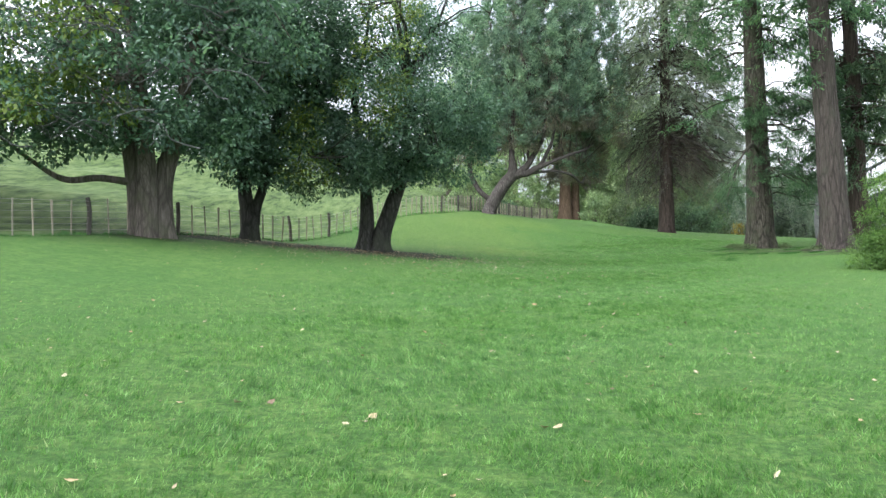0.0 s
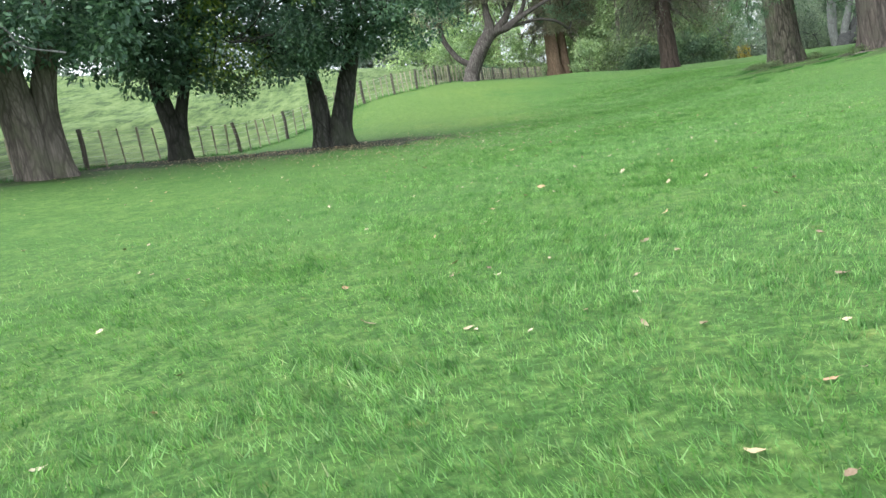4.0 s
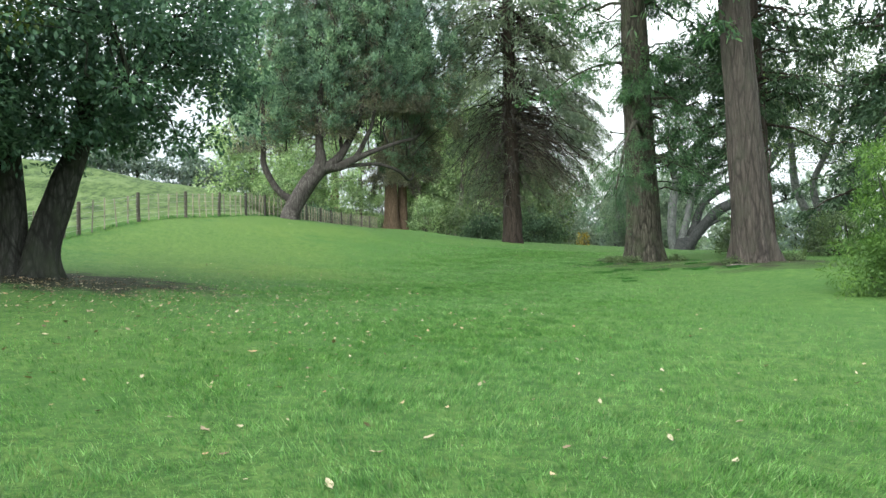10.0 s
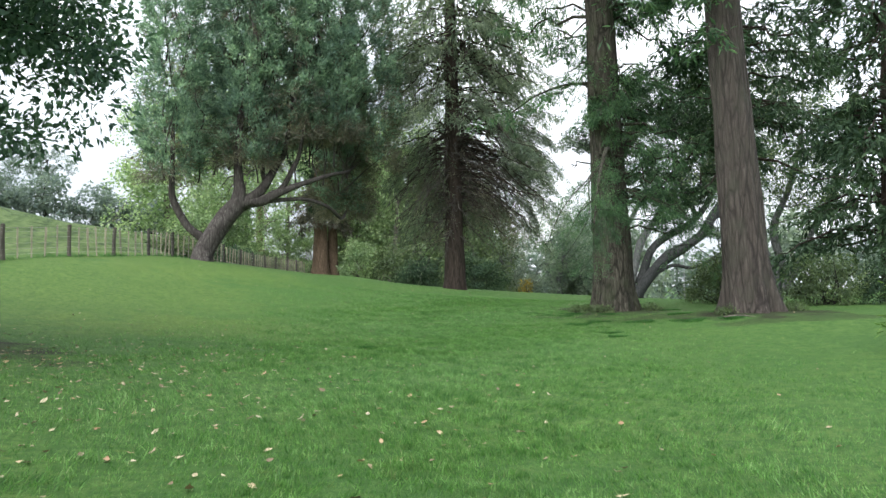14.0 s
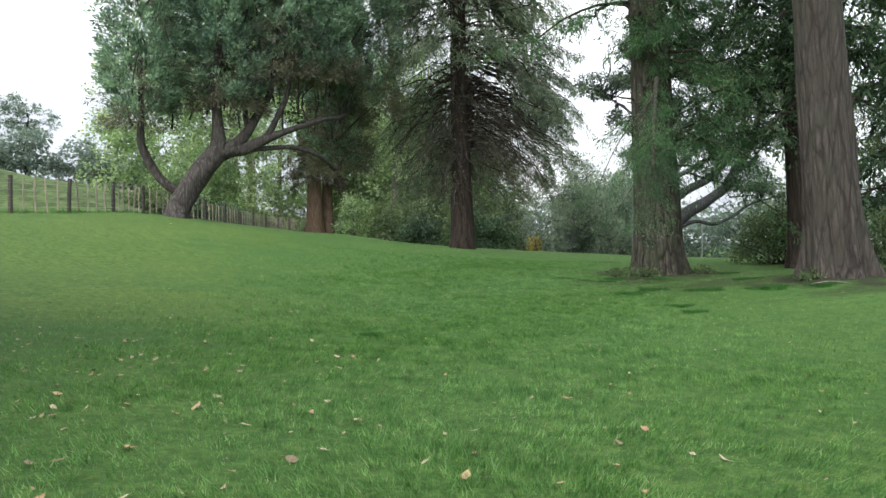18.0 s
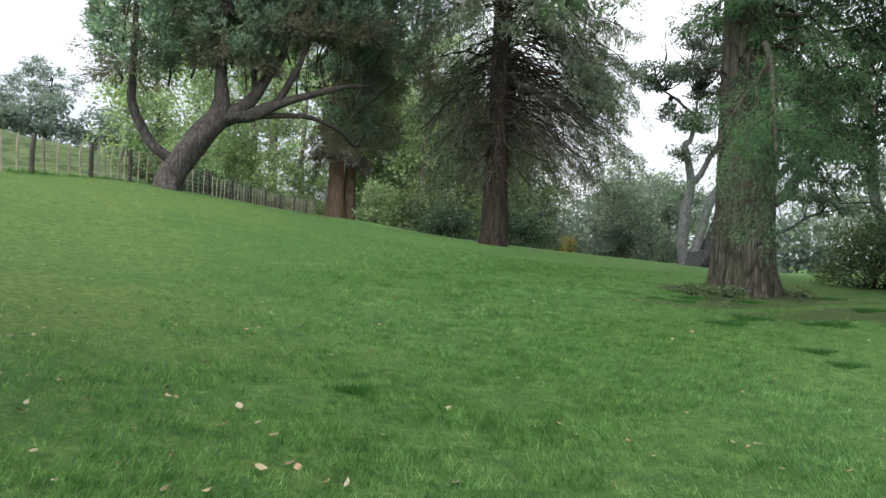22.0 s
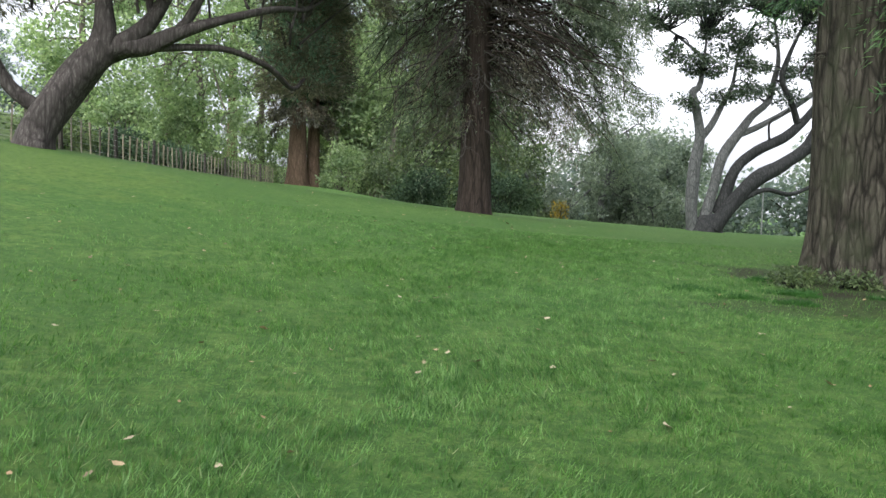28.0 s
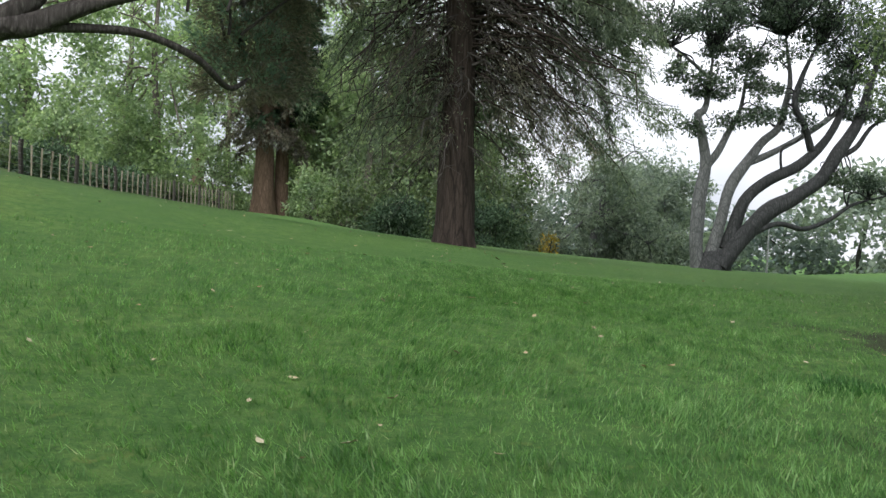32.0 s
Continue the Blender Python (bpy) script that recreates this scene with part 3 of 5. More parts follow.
# ---- ground ----
def ground_material():
    m, t, b = material("grass_ground")
    v = mapped(t, (1, 1, 1))
    fine = noise_at(t, mapped(t, (1, 1, 1)), 38.0, 6.0, 0.7)
    mid = noise_at(t, v, 2.6, 5.0, 0.6)
    wide = noise_at(t, v, 0.22, 4.0, 0.5)
    c = ramp(t, fine, [(0.33, (0.018, 0.043, 0.010)), (0.5, (0.052, 0.112, 0.024)), (0.66, (0.115, 0.198, 0.050))])
    c = blend(t, ramp(t, mid, [(0.42, (0, 0, 0)), (0.62, (0.55, 0.55, 0.55))]), c, (0.109, 0.177, 0.045))
    clumpy = noise_at(t, mapped(t, (1, 1, 0.2)), 9.5, 5.0, 0.6)
    c = blend(t, ramp(t, clumpy, [(0.41, (0.68, 0.68, 0.68)), (0.55, (0, 0, 0))]), c, (0.029, 0.078, 0.016))
    c = blend(t, ramp(t, wide, [(0.42, (0, 0, 0)), (0.66, (0.5, 0.5, 0.5))]), c, (0.035, 0.093, 0.020))
    dry = noise_at(t, v, 5.5, 6.0, 0.7)
    c = blend(t, ramp(t, dry, [(0.6, (0, 0, 0)), (0.78, (0.55, 0.55, 0.55))]), c, (0.177, 0.181, 0.052))
    pos = t.nodes.new("ShaderNodeNewGeometry").outputs["Position"]
    # a rougher, tufted sward at the lower end of the lawn
    split = t.nodes.new("ShaderNodeSeparateXYZ")
    t.links.new(mapped(t, (1, 1, 1)), split.inputs[0])
    low = t.nodes.new("ShaderNodeMapRange")
    low.inputs["From Min"].default_value, low.inputs["From Max"].default_value = 24.0, 13.0
    t.links.new(split.outputs["Y"], low.inputs["Value"])
    tufty = noise_at(t, mapped(t, (1, 1, 0.2)), 15.0, 4.0, 0.65)
    c = blend(t, low.outputs[0], c, blend(t, 1.0, c, ramp(t, tufty, [(0.4, (0.72, 0.77, 0.72)), (0.52, (1.02, 1.02, 1.02)), (0.64, (1.3, 1.25, 1.35))]), "MULTIPLY"))
    # rough pasture past the fence: paler, with trodden terraces
    past = t.nodes.new("ShaderNodeVectorMath")
    past.operation = "DOT_PRODUCT"
    t.links.new(pos, past.inputs[0])
    past.inputs[1].default_value = (-0.95, 0.318, 0)
    edge = t.nodes.new("ShaderNodeMapRange")
    edge.inputs["From Min"].default_value, edge.inputs["From Max"].default_value = 19.7, 21.2
    t.links.new(past.outputs["Value"], edge.inputs["Value"])
    tread = blend(t, 0.35, noise_at(t, mapped(t, (1.3, 0.22, 1)), 2.2, 8.0, 0.75), noise_at(t, mapped(t, (0.5, 0.5, 4.5)), 1.2, 7.0, 0.75))
    rough_c = ramp(t, tread, [(0.41, (0.02, 0.038, 0.012)), (0.48, (0.06, 0.098, 0.03)), (0.57, (0.11, 0.152, 0.056)), (0.66, (0.135, 0.165, 0.074))])
    c = blend(t, edge.outputs[0], c, rough_c)
    ragged = node(t, "TexNoise", Scale=1.1, Detail=6.0)
    t.links.new(pos, ragged.inputs["Vector"])
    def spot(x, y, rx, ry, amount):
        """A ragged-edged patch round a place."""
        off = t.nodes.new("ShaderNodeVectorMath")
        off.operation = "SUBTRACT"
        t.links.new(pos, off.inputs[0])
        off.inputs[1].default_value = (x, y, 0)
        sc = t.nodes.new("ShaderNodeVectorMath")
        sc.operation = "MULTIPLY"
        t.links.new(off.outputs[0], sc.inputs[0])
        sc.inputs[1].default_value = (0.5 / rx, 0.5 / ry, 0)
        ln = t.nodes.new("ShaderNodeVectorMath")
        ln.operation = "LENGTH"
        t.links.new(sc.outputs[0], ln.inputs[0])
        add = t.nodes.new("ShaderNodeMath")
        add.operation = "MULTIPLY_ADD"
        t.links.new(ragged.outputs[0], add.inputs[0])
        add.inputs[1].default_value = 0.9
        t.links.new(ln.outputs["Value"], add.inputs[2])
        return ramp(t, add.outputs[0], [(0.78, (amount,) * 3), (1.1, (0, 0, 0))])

    turf = ramp(t, clumpy, [(0.36, (0.056, 0.088, 0.017)), (0.5, (0.09, 0.139, 0.028)), (0.63, (0.135, 0.188, 0.045))])
    for x, y, rx, ry in ((-0.5, 47, 5, 9), (1.5, 57, 5, 6), (3, 40, 4, 3)):
        c = blend(t, spot(x, y, rx, ry, 0.36), c, turf)
    # dark earth; under the evergreens the near-black colour also carries the crowns' shade
    for x, y, rx, ry, amount in SOIL_SHADE:
        earth_shade = ramp(t, fine, [(0.3, (0.008, 0.008, 0.005)), (0.7, (0.035, 0.030, 0.021))])
        c = blend(t, spot(x, y, rx, ry, amount), c, earth_shade)
    t.links.new(c, b.inputs["Base Color"])
    b.inputs["Roughness"].default_value = 0.9
    b.inputs["Specular IOR Level"].default_value = 0.15
    bump(t, b, blend(t, 0.5, fine, clumpy), 1.0, 0.06)
    return m


# bare earth and litter, first three with painted crown shade: x, y, half widths, strength
SOIL_SHADE = [(-3.4, 33.2, 4.0, 2.8, 0.9), (-8.0, 31.6, 4.8, 2.6, 0.88), (-10.9, 28.3, 2.4, 1.8, 0.5), (17.2, 48.4, 2.6, 2.0, 0.8),
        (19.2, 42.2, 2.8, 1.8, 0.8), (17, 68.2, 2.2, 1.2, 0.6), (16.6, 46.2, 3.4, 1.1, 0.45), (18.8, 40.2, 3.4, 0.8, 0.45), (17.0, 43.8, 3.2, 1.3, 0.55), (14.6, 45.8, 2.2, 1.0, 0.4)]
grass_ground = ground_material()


def axis(lo, hi, near_lo, near_hi, step, far):
    mid = np.arange(near_lo, near_hi + step / 2, step)
    up = near_hi + np.cumsum(step * 1.16 ** np.arange(1, far))
    down = near_lo - np.cumsum(step * 1.16 ** np.arange(1, far))
    return np.r_[down[down > lo][::-1], mid, up[up < hi]]


gx = axis(-2600, 2600, -26, 46, 0.6, 60)
gy = axis(-2600, 2600, -6, 112, 0.6, 60)
GX, GY = np.meshgrid(gx, gy, indexing="ij")
GZ = height(GX, GY)
GZ += np.random.default_rng(3).normal(size=GX.shape) * 0.005
idx = np.arange(GX.size).reshape(GX.shape)
gf = np.stack([idx[:-1, :-1], idx[1:, :-1], idx[1:, 1:], idx[:-1, 1:]], -1).reshape(-1, 4)
ground = new("ground", mesh_from("ground", np.stack([GX, GY, GZ], -1), gf, grass_ground))
tagged(ground, "mown green lawn rising to a rough hillside pasture", "ground", kind="structure")


# ---- three evergreen broadleaf trees by the fence ----
def rel(base, rows):
    b = np.array(base)
    return [tuple(b + np.array(r)) for r in rows]


def lobes_at(base, rows):
    b = np.array(base)
    return [(*(b + np.array(r[:3])), *r[3:]) for r in rows]


tree_a = at(-10.7, 28.2, -0.05)
big_tree = broadleaf("broadleaf_tree", tree_a,
          [(rel(tree_a, [(-0.25, 0, -0.1), (-0.3, 0, 1.2), (-0.5, 0.1, 2.4), (-0.9, 0.3, 4.2), (-1.2, 0.5, 7)]), 0.46, 0.18),
           (rel(tree_a, [(0.32, 0.1, -0.1), (0.34, 0.1, 1.1), (0.5, 0.1, 2.2), (1.0, 0, 3.6), (1.7, -0.2, 6.5)]), 0.46, 0.16),
           (rel(tree_a, [(0.05, -0.2, -0.1), (0.05, -0.25, 1.2), (0.1, -0.5, 2.6), (0.2, -1.2, 5), (0, -1.5, 8)]), 0.42, 0.15),
           (rel(tree_a, [(-0.5, -0.1, 1.9), (-1.6, -0.3, 2.05), (-2.6, -0.5, 2.0), (-3.4, -0.7, 2.45), (-4.8, -1.0, 3.6)]), 0.13, 0.05)],
          lobes_at(tree_a, [(-1, 0, 6.5, 6.0, 5.5, 4.0), (-5, -1.5, 5.0, 4.2, 4.0, 2.6), (1.5, -1.0, 6.0, 4.0, 4.0, 3.4), (0, 0.5, 10, 5, 5, 3.4), (-7.5, -2.5, 4.2, 3.0, 3.0, 2.0), (-3, -3, 4.6, 3.2, 2.5, 1.8)]),
          bark_brown, leaf_glossy, "large spreading evergreen tree with a thick fluted grey-brown trunk", clumps=390, per=190, clump=0.95, leaf_size=(0.2, 0.1),
          limbs=22, twigs=160, seed=11, fresh=(leaf_fresh, [tuple(np.array(tree_a) + np.array(q)) + (r,) for q, r in (((-0.6, -3.9, 6.7), 1.6), ((-1.5, -3.9, 5.2), 1.7), ((0.2, -3.9, 3.8), 1.3), ((-2.0, -3.9, 4.0), 1.5), ((1.8, -3.7, 5.9), 1.0))]))



def bare_twigs(tree, count, low, high, seed):
    """Crooked leafless twigs standing out of the front of a crown."""
    rng = np.random.default_rng(seed)
    bits = []
    for k in range(count):
        end = rng.uniform(low, high)
        start = end + np.array([rng.uniform(0.8, 2.2), rng.uniform(0.8, 1.8), rng.uniform(-0.9, 0.5)])
        line = branch_to(rng, start, end, 0.05, 10, 0.12)
        bits.append(tube(line, [0.03, 0.02, 0.007], 5))
        for q in (4, 6, 7, 8):
            bits.append(tube(branch_to(rng, line[q], line[q] + rng.normal(size=3) * [0.4, 0.2, 0.3] + [-0.3, -0.1, 0.1], 0.05, 6, 0.2), [0.012, 0.008, 0.004], 4))
    part("bare_twig_mass", mesh_from("bare_twig_mass", *joined(bits), bark_silver), tree, "bare silvery twigs", "stuff")


bare_twigs(big_tree, 34, (-15.0, 23.0, 4.0), (-11.0, 24.4, 8.0), 19)
bare_twigs(big_tree, 10, (-10.5, 23.6, 3.8), (-7.0, 24.6, 8.0), 20)

tree_b = at(-8.4, 32.6, -0.05)
broadleaf("broadleaf_tree", tree_b,
          [(rel(tree_b, [(0, 0, -0.1), (0.02, 0, 0.9), (-0.15, 0.0, 1.9), (-0.3, 0.1, 3.4), (-0.5, 0.1, 6.5)]), 0.36, 0.12),
           (rel(tree_b, [(0.12, 0, 0.7), (0.3, 0, 1.4), (0.6, 0, 2.2), (1.0, 0.2, 3.6), (1.3, 0.2, 6)]), 0.22, 0.1)],
          lobes_at(tree_b, [(0, 0, 6.0, 3.6, 3.6, 3.4), (0.5, -1.0, 4.2, 3.0, 2.6, 1.7), (0, 0, 9, 3.6, 3.6, 3.0)]),
          bark_dark, leaf_glossy, "dark evergreen tree forking low above a flared foot", clumps=200, per=200, clump=0.92, leaf_size=(0.2, 0.1), limbs=14, twigs=90, seed=12,
          fresh=(leaf_fresh, [tuple(np.array(tree_b) + np.array((2.9, -2.4, 3.4))) + (1.0,)]))

tree_c = at(-3.6, 33.8, -0.05)
broadleaf("broadleaf_tree", tree_c,
          [(rel(tree_c, [(-0.32, 0, -0.1), (-0.3, 0, 0.8), (-0.28, 0, 1.8), (-0.4, 0.2, 3.4), (-0.8, 0.3, 6.5)]), 0.36, 0.12),
           (rel(tree_c, [(0.22, -0.1, -0.1), (0.36, -0.1, 0.8), (0.8, -0.1, 2.0), (1.25, -0.1, 3.4), (1.5, 0, 7)]), 0.38, 0.13)],
          lobes_at(tree_c, [(0.2, 0, 6.5, 4.3, 4.4, 3.8), (-2.0, -1.0, 4.2, 2.8, 3.0, 1.9), (2.3, -0.3, 4.5, 2.5, 2.8, 2.1), (0.5, 0, 10, 4.4, 4.4, 3.4), (1.2, -2.4, 5.0, 2.6, 2.2, 2.0), (4.3, -0.9, 5.4, 0.8, 1.2, 1.6), (-0.4, -1.8, 3.3, 1.7, 1.2, 0.75)]),
          bark_dark, leaf_glossy, "dark evergreen tree with two stems from one root flare", clumps=430, per=190, clump=0.74, leaf_size=(0.145, 0.072), flare=1.0, limbs=20, twigs=160, seed=13,
          fresh=(leaf_fresh, [tuple(np.array(tree_c) + np.array(q)) + (r,) for q, r in (((-1.5, -3.3, 6.2), 1.5), ((0.5, -3.3, 5.7), 1.3), ((-2.1, -3.3, 3.5), 1.2), ((1.0, -3.3, 8.0), 1.3))]))


# ---- the leaning cypress ----
def leaning_cypress():
    rng = np.random.default_rng(21)
    base = at(2.16, 62.0, -0.05)
    tree = thing("cypress_tree", base, "leaning cypress with a bent grey trunk and low sweeping limbs", "tree")
    b = np.array(base)
    stems = [
        ("trunk", [(-0.15, 0.5, -0.3), (0.0, 0.6, 0.5), (0.42, 0.7, 1.25), (1.1, 0.8, 2.25), (1.75, 0.8, 3.05)], [0.56, 0.5, 0.5, 0.46, 0.4], 0.3),
        ("limb", [(0.3, 0.7, 1.05), (-0.2, 0.7, 1.3), (-0.75, 0.7, 1.75), (-1.22, 0.7, 2.55), (-1.5, 0.7, 3.3), (-1.5, 0.7, 4.2), (-1.45, 0.7, 7.5)], [0.25, 0.21, 0.19, 0.16, 0.08], 0.0),
        ("limb", [(1.6, 0.8, 2.8), (1.72, 0.8, 3.5), (1.68, 0.9, 4.3), (1.7, 1.0, 6), (1.9, 1.2, 10.5)], [0.38, 0.3, 0.22, 0.08], 0.0),
        ("limb", [(1.7, 0.8, 2.9), (2.4, 0.8, 3.3), (2.95, 0.9, 3.85), (3.5, 1.0, 4.8), (4.05, 1.1, 5.9), (4.5, 1.2, 9.0)], [0.3, 0.25, 0.21, 0.16, 0.07], 0.0),
        ("limb", [(3.6, 0.9, 3.5), (4.0, 0.9, 4.0), (4.4, 0.9, 4.8), (4.75, 1.0, 5.6), (5.2, 1.0, 8)], [0.17, 0.15, 0.12, 0.05], 0.0),
        ("limb", [(1.6, 0.8, 2.75), (2.2, 0.8, 3.0), (2.85, 0.8, 3.1), (3.6, 0.8, 3.5), (4.7, 0.9, 3.95), (6.45, 1.5, 4.6), (7.6, 3.0, 5.0), (8.5, 4.2, 5.8)], [0.32, 0.27, 0.22, 0.14, 0.09, 0.03], 0.0),
        ("limb", [(2.9, 0.8, 3.05), (4.1, 1.1, 3.22), (5.2, 1.4, 3.25), (6.4, 2.0, 2.9), (7.2, 3.0, 2.4), (7.8, 5.0, 3.0)], [0.12, 0.105, 0.085, 0.045], 0.0),
        ("limb", [(3.0, 0.9, 3.9), (2.9, 1.1, 4.8), (3.2, 1.3, 6.2), (3.0, 1.4, 8.5)], [0.13, 0.11, 0.09, 0.04], 0.0),
    ]
    for k, (name, rows, radii, flare) in enumerate(stems):
        line = curve_points(rel(base, rows), 30)
        part(name, mesh_from(name, *tube(line, radii, 26 if k == 0 else 14, 8 if k == 0 else 5, 0.07, flare, 4, 30 + k, 0.07), bark_lean), tree)
    # columns of upswept foliage: x, y, foot, head, radius, shoots
    green_c, green_w, brown_c, brown_w = [], [], [], []
    for x, y, z0, z1, r, n, *old in ((-1.45, 0.7, 4.2, 15, 1.3, 560), (0.5, 2.6, 5.6, 17, 1.05, 460), (2.2, 1.1, 4.9, 18, 1.45, 800), (4.4, 1.6, 6.4, 21, 1.75, 950), (6.3, 1.9, 6.6, 17, 1.4, 700), (3.4, 3.4, 6.0, 19, 1.7, 500), (7.9, 6.0, 2.7, 13.5, 1.3, 620, 1.3), (8.9, 4.2, 5.4, 17, 1.5, 620, 0.9)):
        u = rng.random(n) ** 1.3
        a = rng.uniform(0, 6.28, n)
        shell = np.where(rng.random(n) < 0.75, rng.uniform(0.72, 1.05, n), rng.uniform(0.15, 0.7, n))
        wide = r * np.sin(np.clip(0.24 + 0.76 * u, 0, 1) * np.pi) ** 0.6 * (1 + 0.16 * np.sin(u * 38 + a * 3)) * shell
        c = b + np.stack([x + np.cos(a) * wide, y + np.sin(a) * wide, z0 + (z1 - z0) * u], 1)
        way = unit(np.stack([np.cos(a) * 0.8, np.sin(a) * 0.8, rng.uniform(0.35, 1.1, n)], 1))
        dead = rng.random(n) < np.where(shell < 0.7, 0.6, np.clip((old[0] if old else 0.75) - u * (2.0 if old else 4.0), 0.04, 0.85))
        green_c.append(c[~dead])
        green_w.append(way[~dead])
        brown_c.append(c[dead])
        brown_w.append(way[dead] * np.array([1, 1, 0.3]) - np.array([0, 0, 0.35]))
    green_c, brown_c = np.vstack(green_c), np.vstack(brown_c)
    part("crown", mesh_from("crown", *plumes(rng, green_c, np.vstack(green_w), 46, 0.74, (0.21, 0.085), 0.52), leaf_cypress), tree)
    part("dead_foliage", mesh_from("dead_foliage", *plumes(rng, brown_c, unit(np.vstack(brown_w)), 52, 0.75, (0.2, 0.038), 0.62), leaf_brown), tree, "brown withered inner foliage")
    bits = []
    for c in green_c[:: 22]:
        root = np.array([np.clip(c[0], b[0] - 1.8, b[0] + 7.5), c[1] * 0.7 + (b[1] + 1.2) * 0.3, max(b[2] + 4.0, c[2] - 2.5)])
        bits.append(tube(branch_to(rng, root, c, 0.05, 6), [0.05, 0.03, 0.01], 5))
    part("branchwork", mesh_from("branchwork", *joined(bits), bark_lean), tree, kind="stuff")


leaning_cypress()

# ---- tall conifers ----
redwood_d = at(13.2, 106, -0.1)
conifer("redwood", redwood_d, 26, 0.85, bark_red, leaf_black, "tall conifer with russet bark behind the fence", [
    (90, 8.5, 24, 2.5, 4.6, 0.1, 0.5, 300, 0, 360), (34, 6, 10, 1.8, 3.4, 0.0, 0.7, -330, 0, 360, 0.15, 0.7)], seed=41, segs=36, ridges=14, depth=0.04, rings=40, show=12, spray=(0.45, 0.13))
conifer("redwood", at(14.6, 107, -0.1), 25, 0.6, bark_red, leaf_black, "slimmer russet trunk standing beside a larger one", [
    (60, 7.5, 23, 2.0, 4.0, 0.1, 0.4, 300, 0, 360)], seed=42, segs=30, ridges=12, depth=0.04, rings=40, show=10, spray=(0.45, 0.13))
conifer("redwood", at(8.3, 130, -0.1), 22, 0.65, bark_red, leaf_black, "distant russet conifer trunk among light foliage", [
    (34, 8, 21, 2.0, 4.0, 0.1, 0.3, 130, 0, 360)], seed=43, segs=24, ridges=10, rings=30, show=6, spray=(0.5, 0.15))

conifer("redwood", at(16.85, 68.5, -0.1), 27, 0.67, bark_deep, leaf_sequoia, "dark brown redwood with dead lower branches and drooping boughs", [
    (70, 3.2, 10, 1.2, 3.4, -0.05, 0.85, 0, 0, 360), (16, 4.0, 9, 1.5, 3.2, 0.0, 0.8, -420, 110, 230, 0.2, 0.34), (18, 4.6, 8.5, 3.0, 5.6, 0.05, 0.8, -460, -50, 70, 0.25, 0.34), (46, 5.5, 11, 3.5, 6.4, 0.1, 0.75, 0, -60, 60),
    (22, 5.2, 9.5, 2.6, 4.6, 0.0, 0.85, 420, 100, 205, 0.3, 0.38), (30, 5.2, 10, 2.8, 5.0, 0.05, 0.9, 0, 120, 230), (24, 5.0, 10, 3.0, 5.8, 0.05, 0.75, 520, 25, 100, 0.15, 0.42, 0.35), (16, 5.0, 9, 2.4, 5.0, 0.05, 0.75, -480, -40, 30, 0.12, 0.36), (16, 6.5, 10, 5.0, 7.0, 0.1, 0.7, 460, 20, 70, 0.5, 0.42, 0.22),
    (54, 6.6, 12, 4.8, 7.4, 0.14, 0.7, 560, -58, 20, 0.62, 0.43, 0.15), (36, 8.5, 14, 3.6, 6.0, 0.05, 0.75, 480, 60, 225, 0.3, 0.46), (60, 10.5, 16, 3.6, 6.6, 0.1, 0.65, 380, 0, 360, 0.35, 0.56, 0.3), (26, 9.5, 16, 5.5, 7.8, 0.1, 0.6, 380, -75, 40, 0.45, 0.58, 0.2), (60, 14, 22, 3.8, 6.6, 0.1, 0.55, 160, 0, 360, 0.2, 1.4), (26, 21, 26.5, 1.5, 4, 0.15, 0.4, 100, 0, 360, 0.2, 1.6)],
        seed=44, lean=(-0.3, 0), segs=44, ridges=18, show=120, spray=(0.4, 0.085), hang=1.0, depth=0.05, bough_bark=bark_twig, bare_r=0.034)

redwood_e = conifer("redwood", at(17.42, 48.6, -0.1), 30, 0.8, bark_redwood, leaf_redwood, "large redwood with furrowed brown bark and low leafy sprays", [
    (4, 4.6, 6.4, 1.0, 1.7, 0.1, 0.6, 420, 135, 285, 0.25, 0.46), (13, 3.3, 6.4, 2.0, 4.2, 0.15, 0.6, 800, -70, 15, 0.2, 0.46), (10, 6.0, 9.0, 2.2, 4.6, 0.15, 0.6, 620, -80, 40, 0.25, 0.5),
    (5, 7.5, 10, 1.2, 2.2, 0.1, 0.5, 620, 150, 290, 0.3, 0.46), (9, 6.6, 9.6, 0.9, 2.2, 0.05, 0.6, 520, 200, 350, 0.25, 0.46), (14, 8.5, 13, 1.8, 4.6, 0.15, 0.4, 480, -60, 180, 0.3, 0.7), (16, 3.8, 10, 0.8, 1.8, 0.2, 0.5, 0, 0, 360), (44, 11.5, 20, 2.8, 5.5, 0.15, 0.4, 260, 0, 360), (30, 19, 29, 1.5, 4.5, 0.15, 0.4, 100, 0, 360, 0.2, 1.7)],
        seed=45, lean=(-1.2, 0.2), segs=84, ridges=26, rings=80, show=50, spray=(0.34, 0.06), depth=0.05)



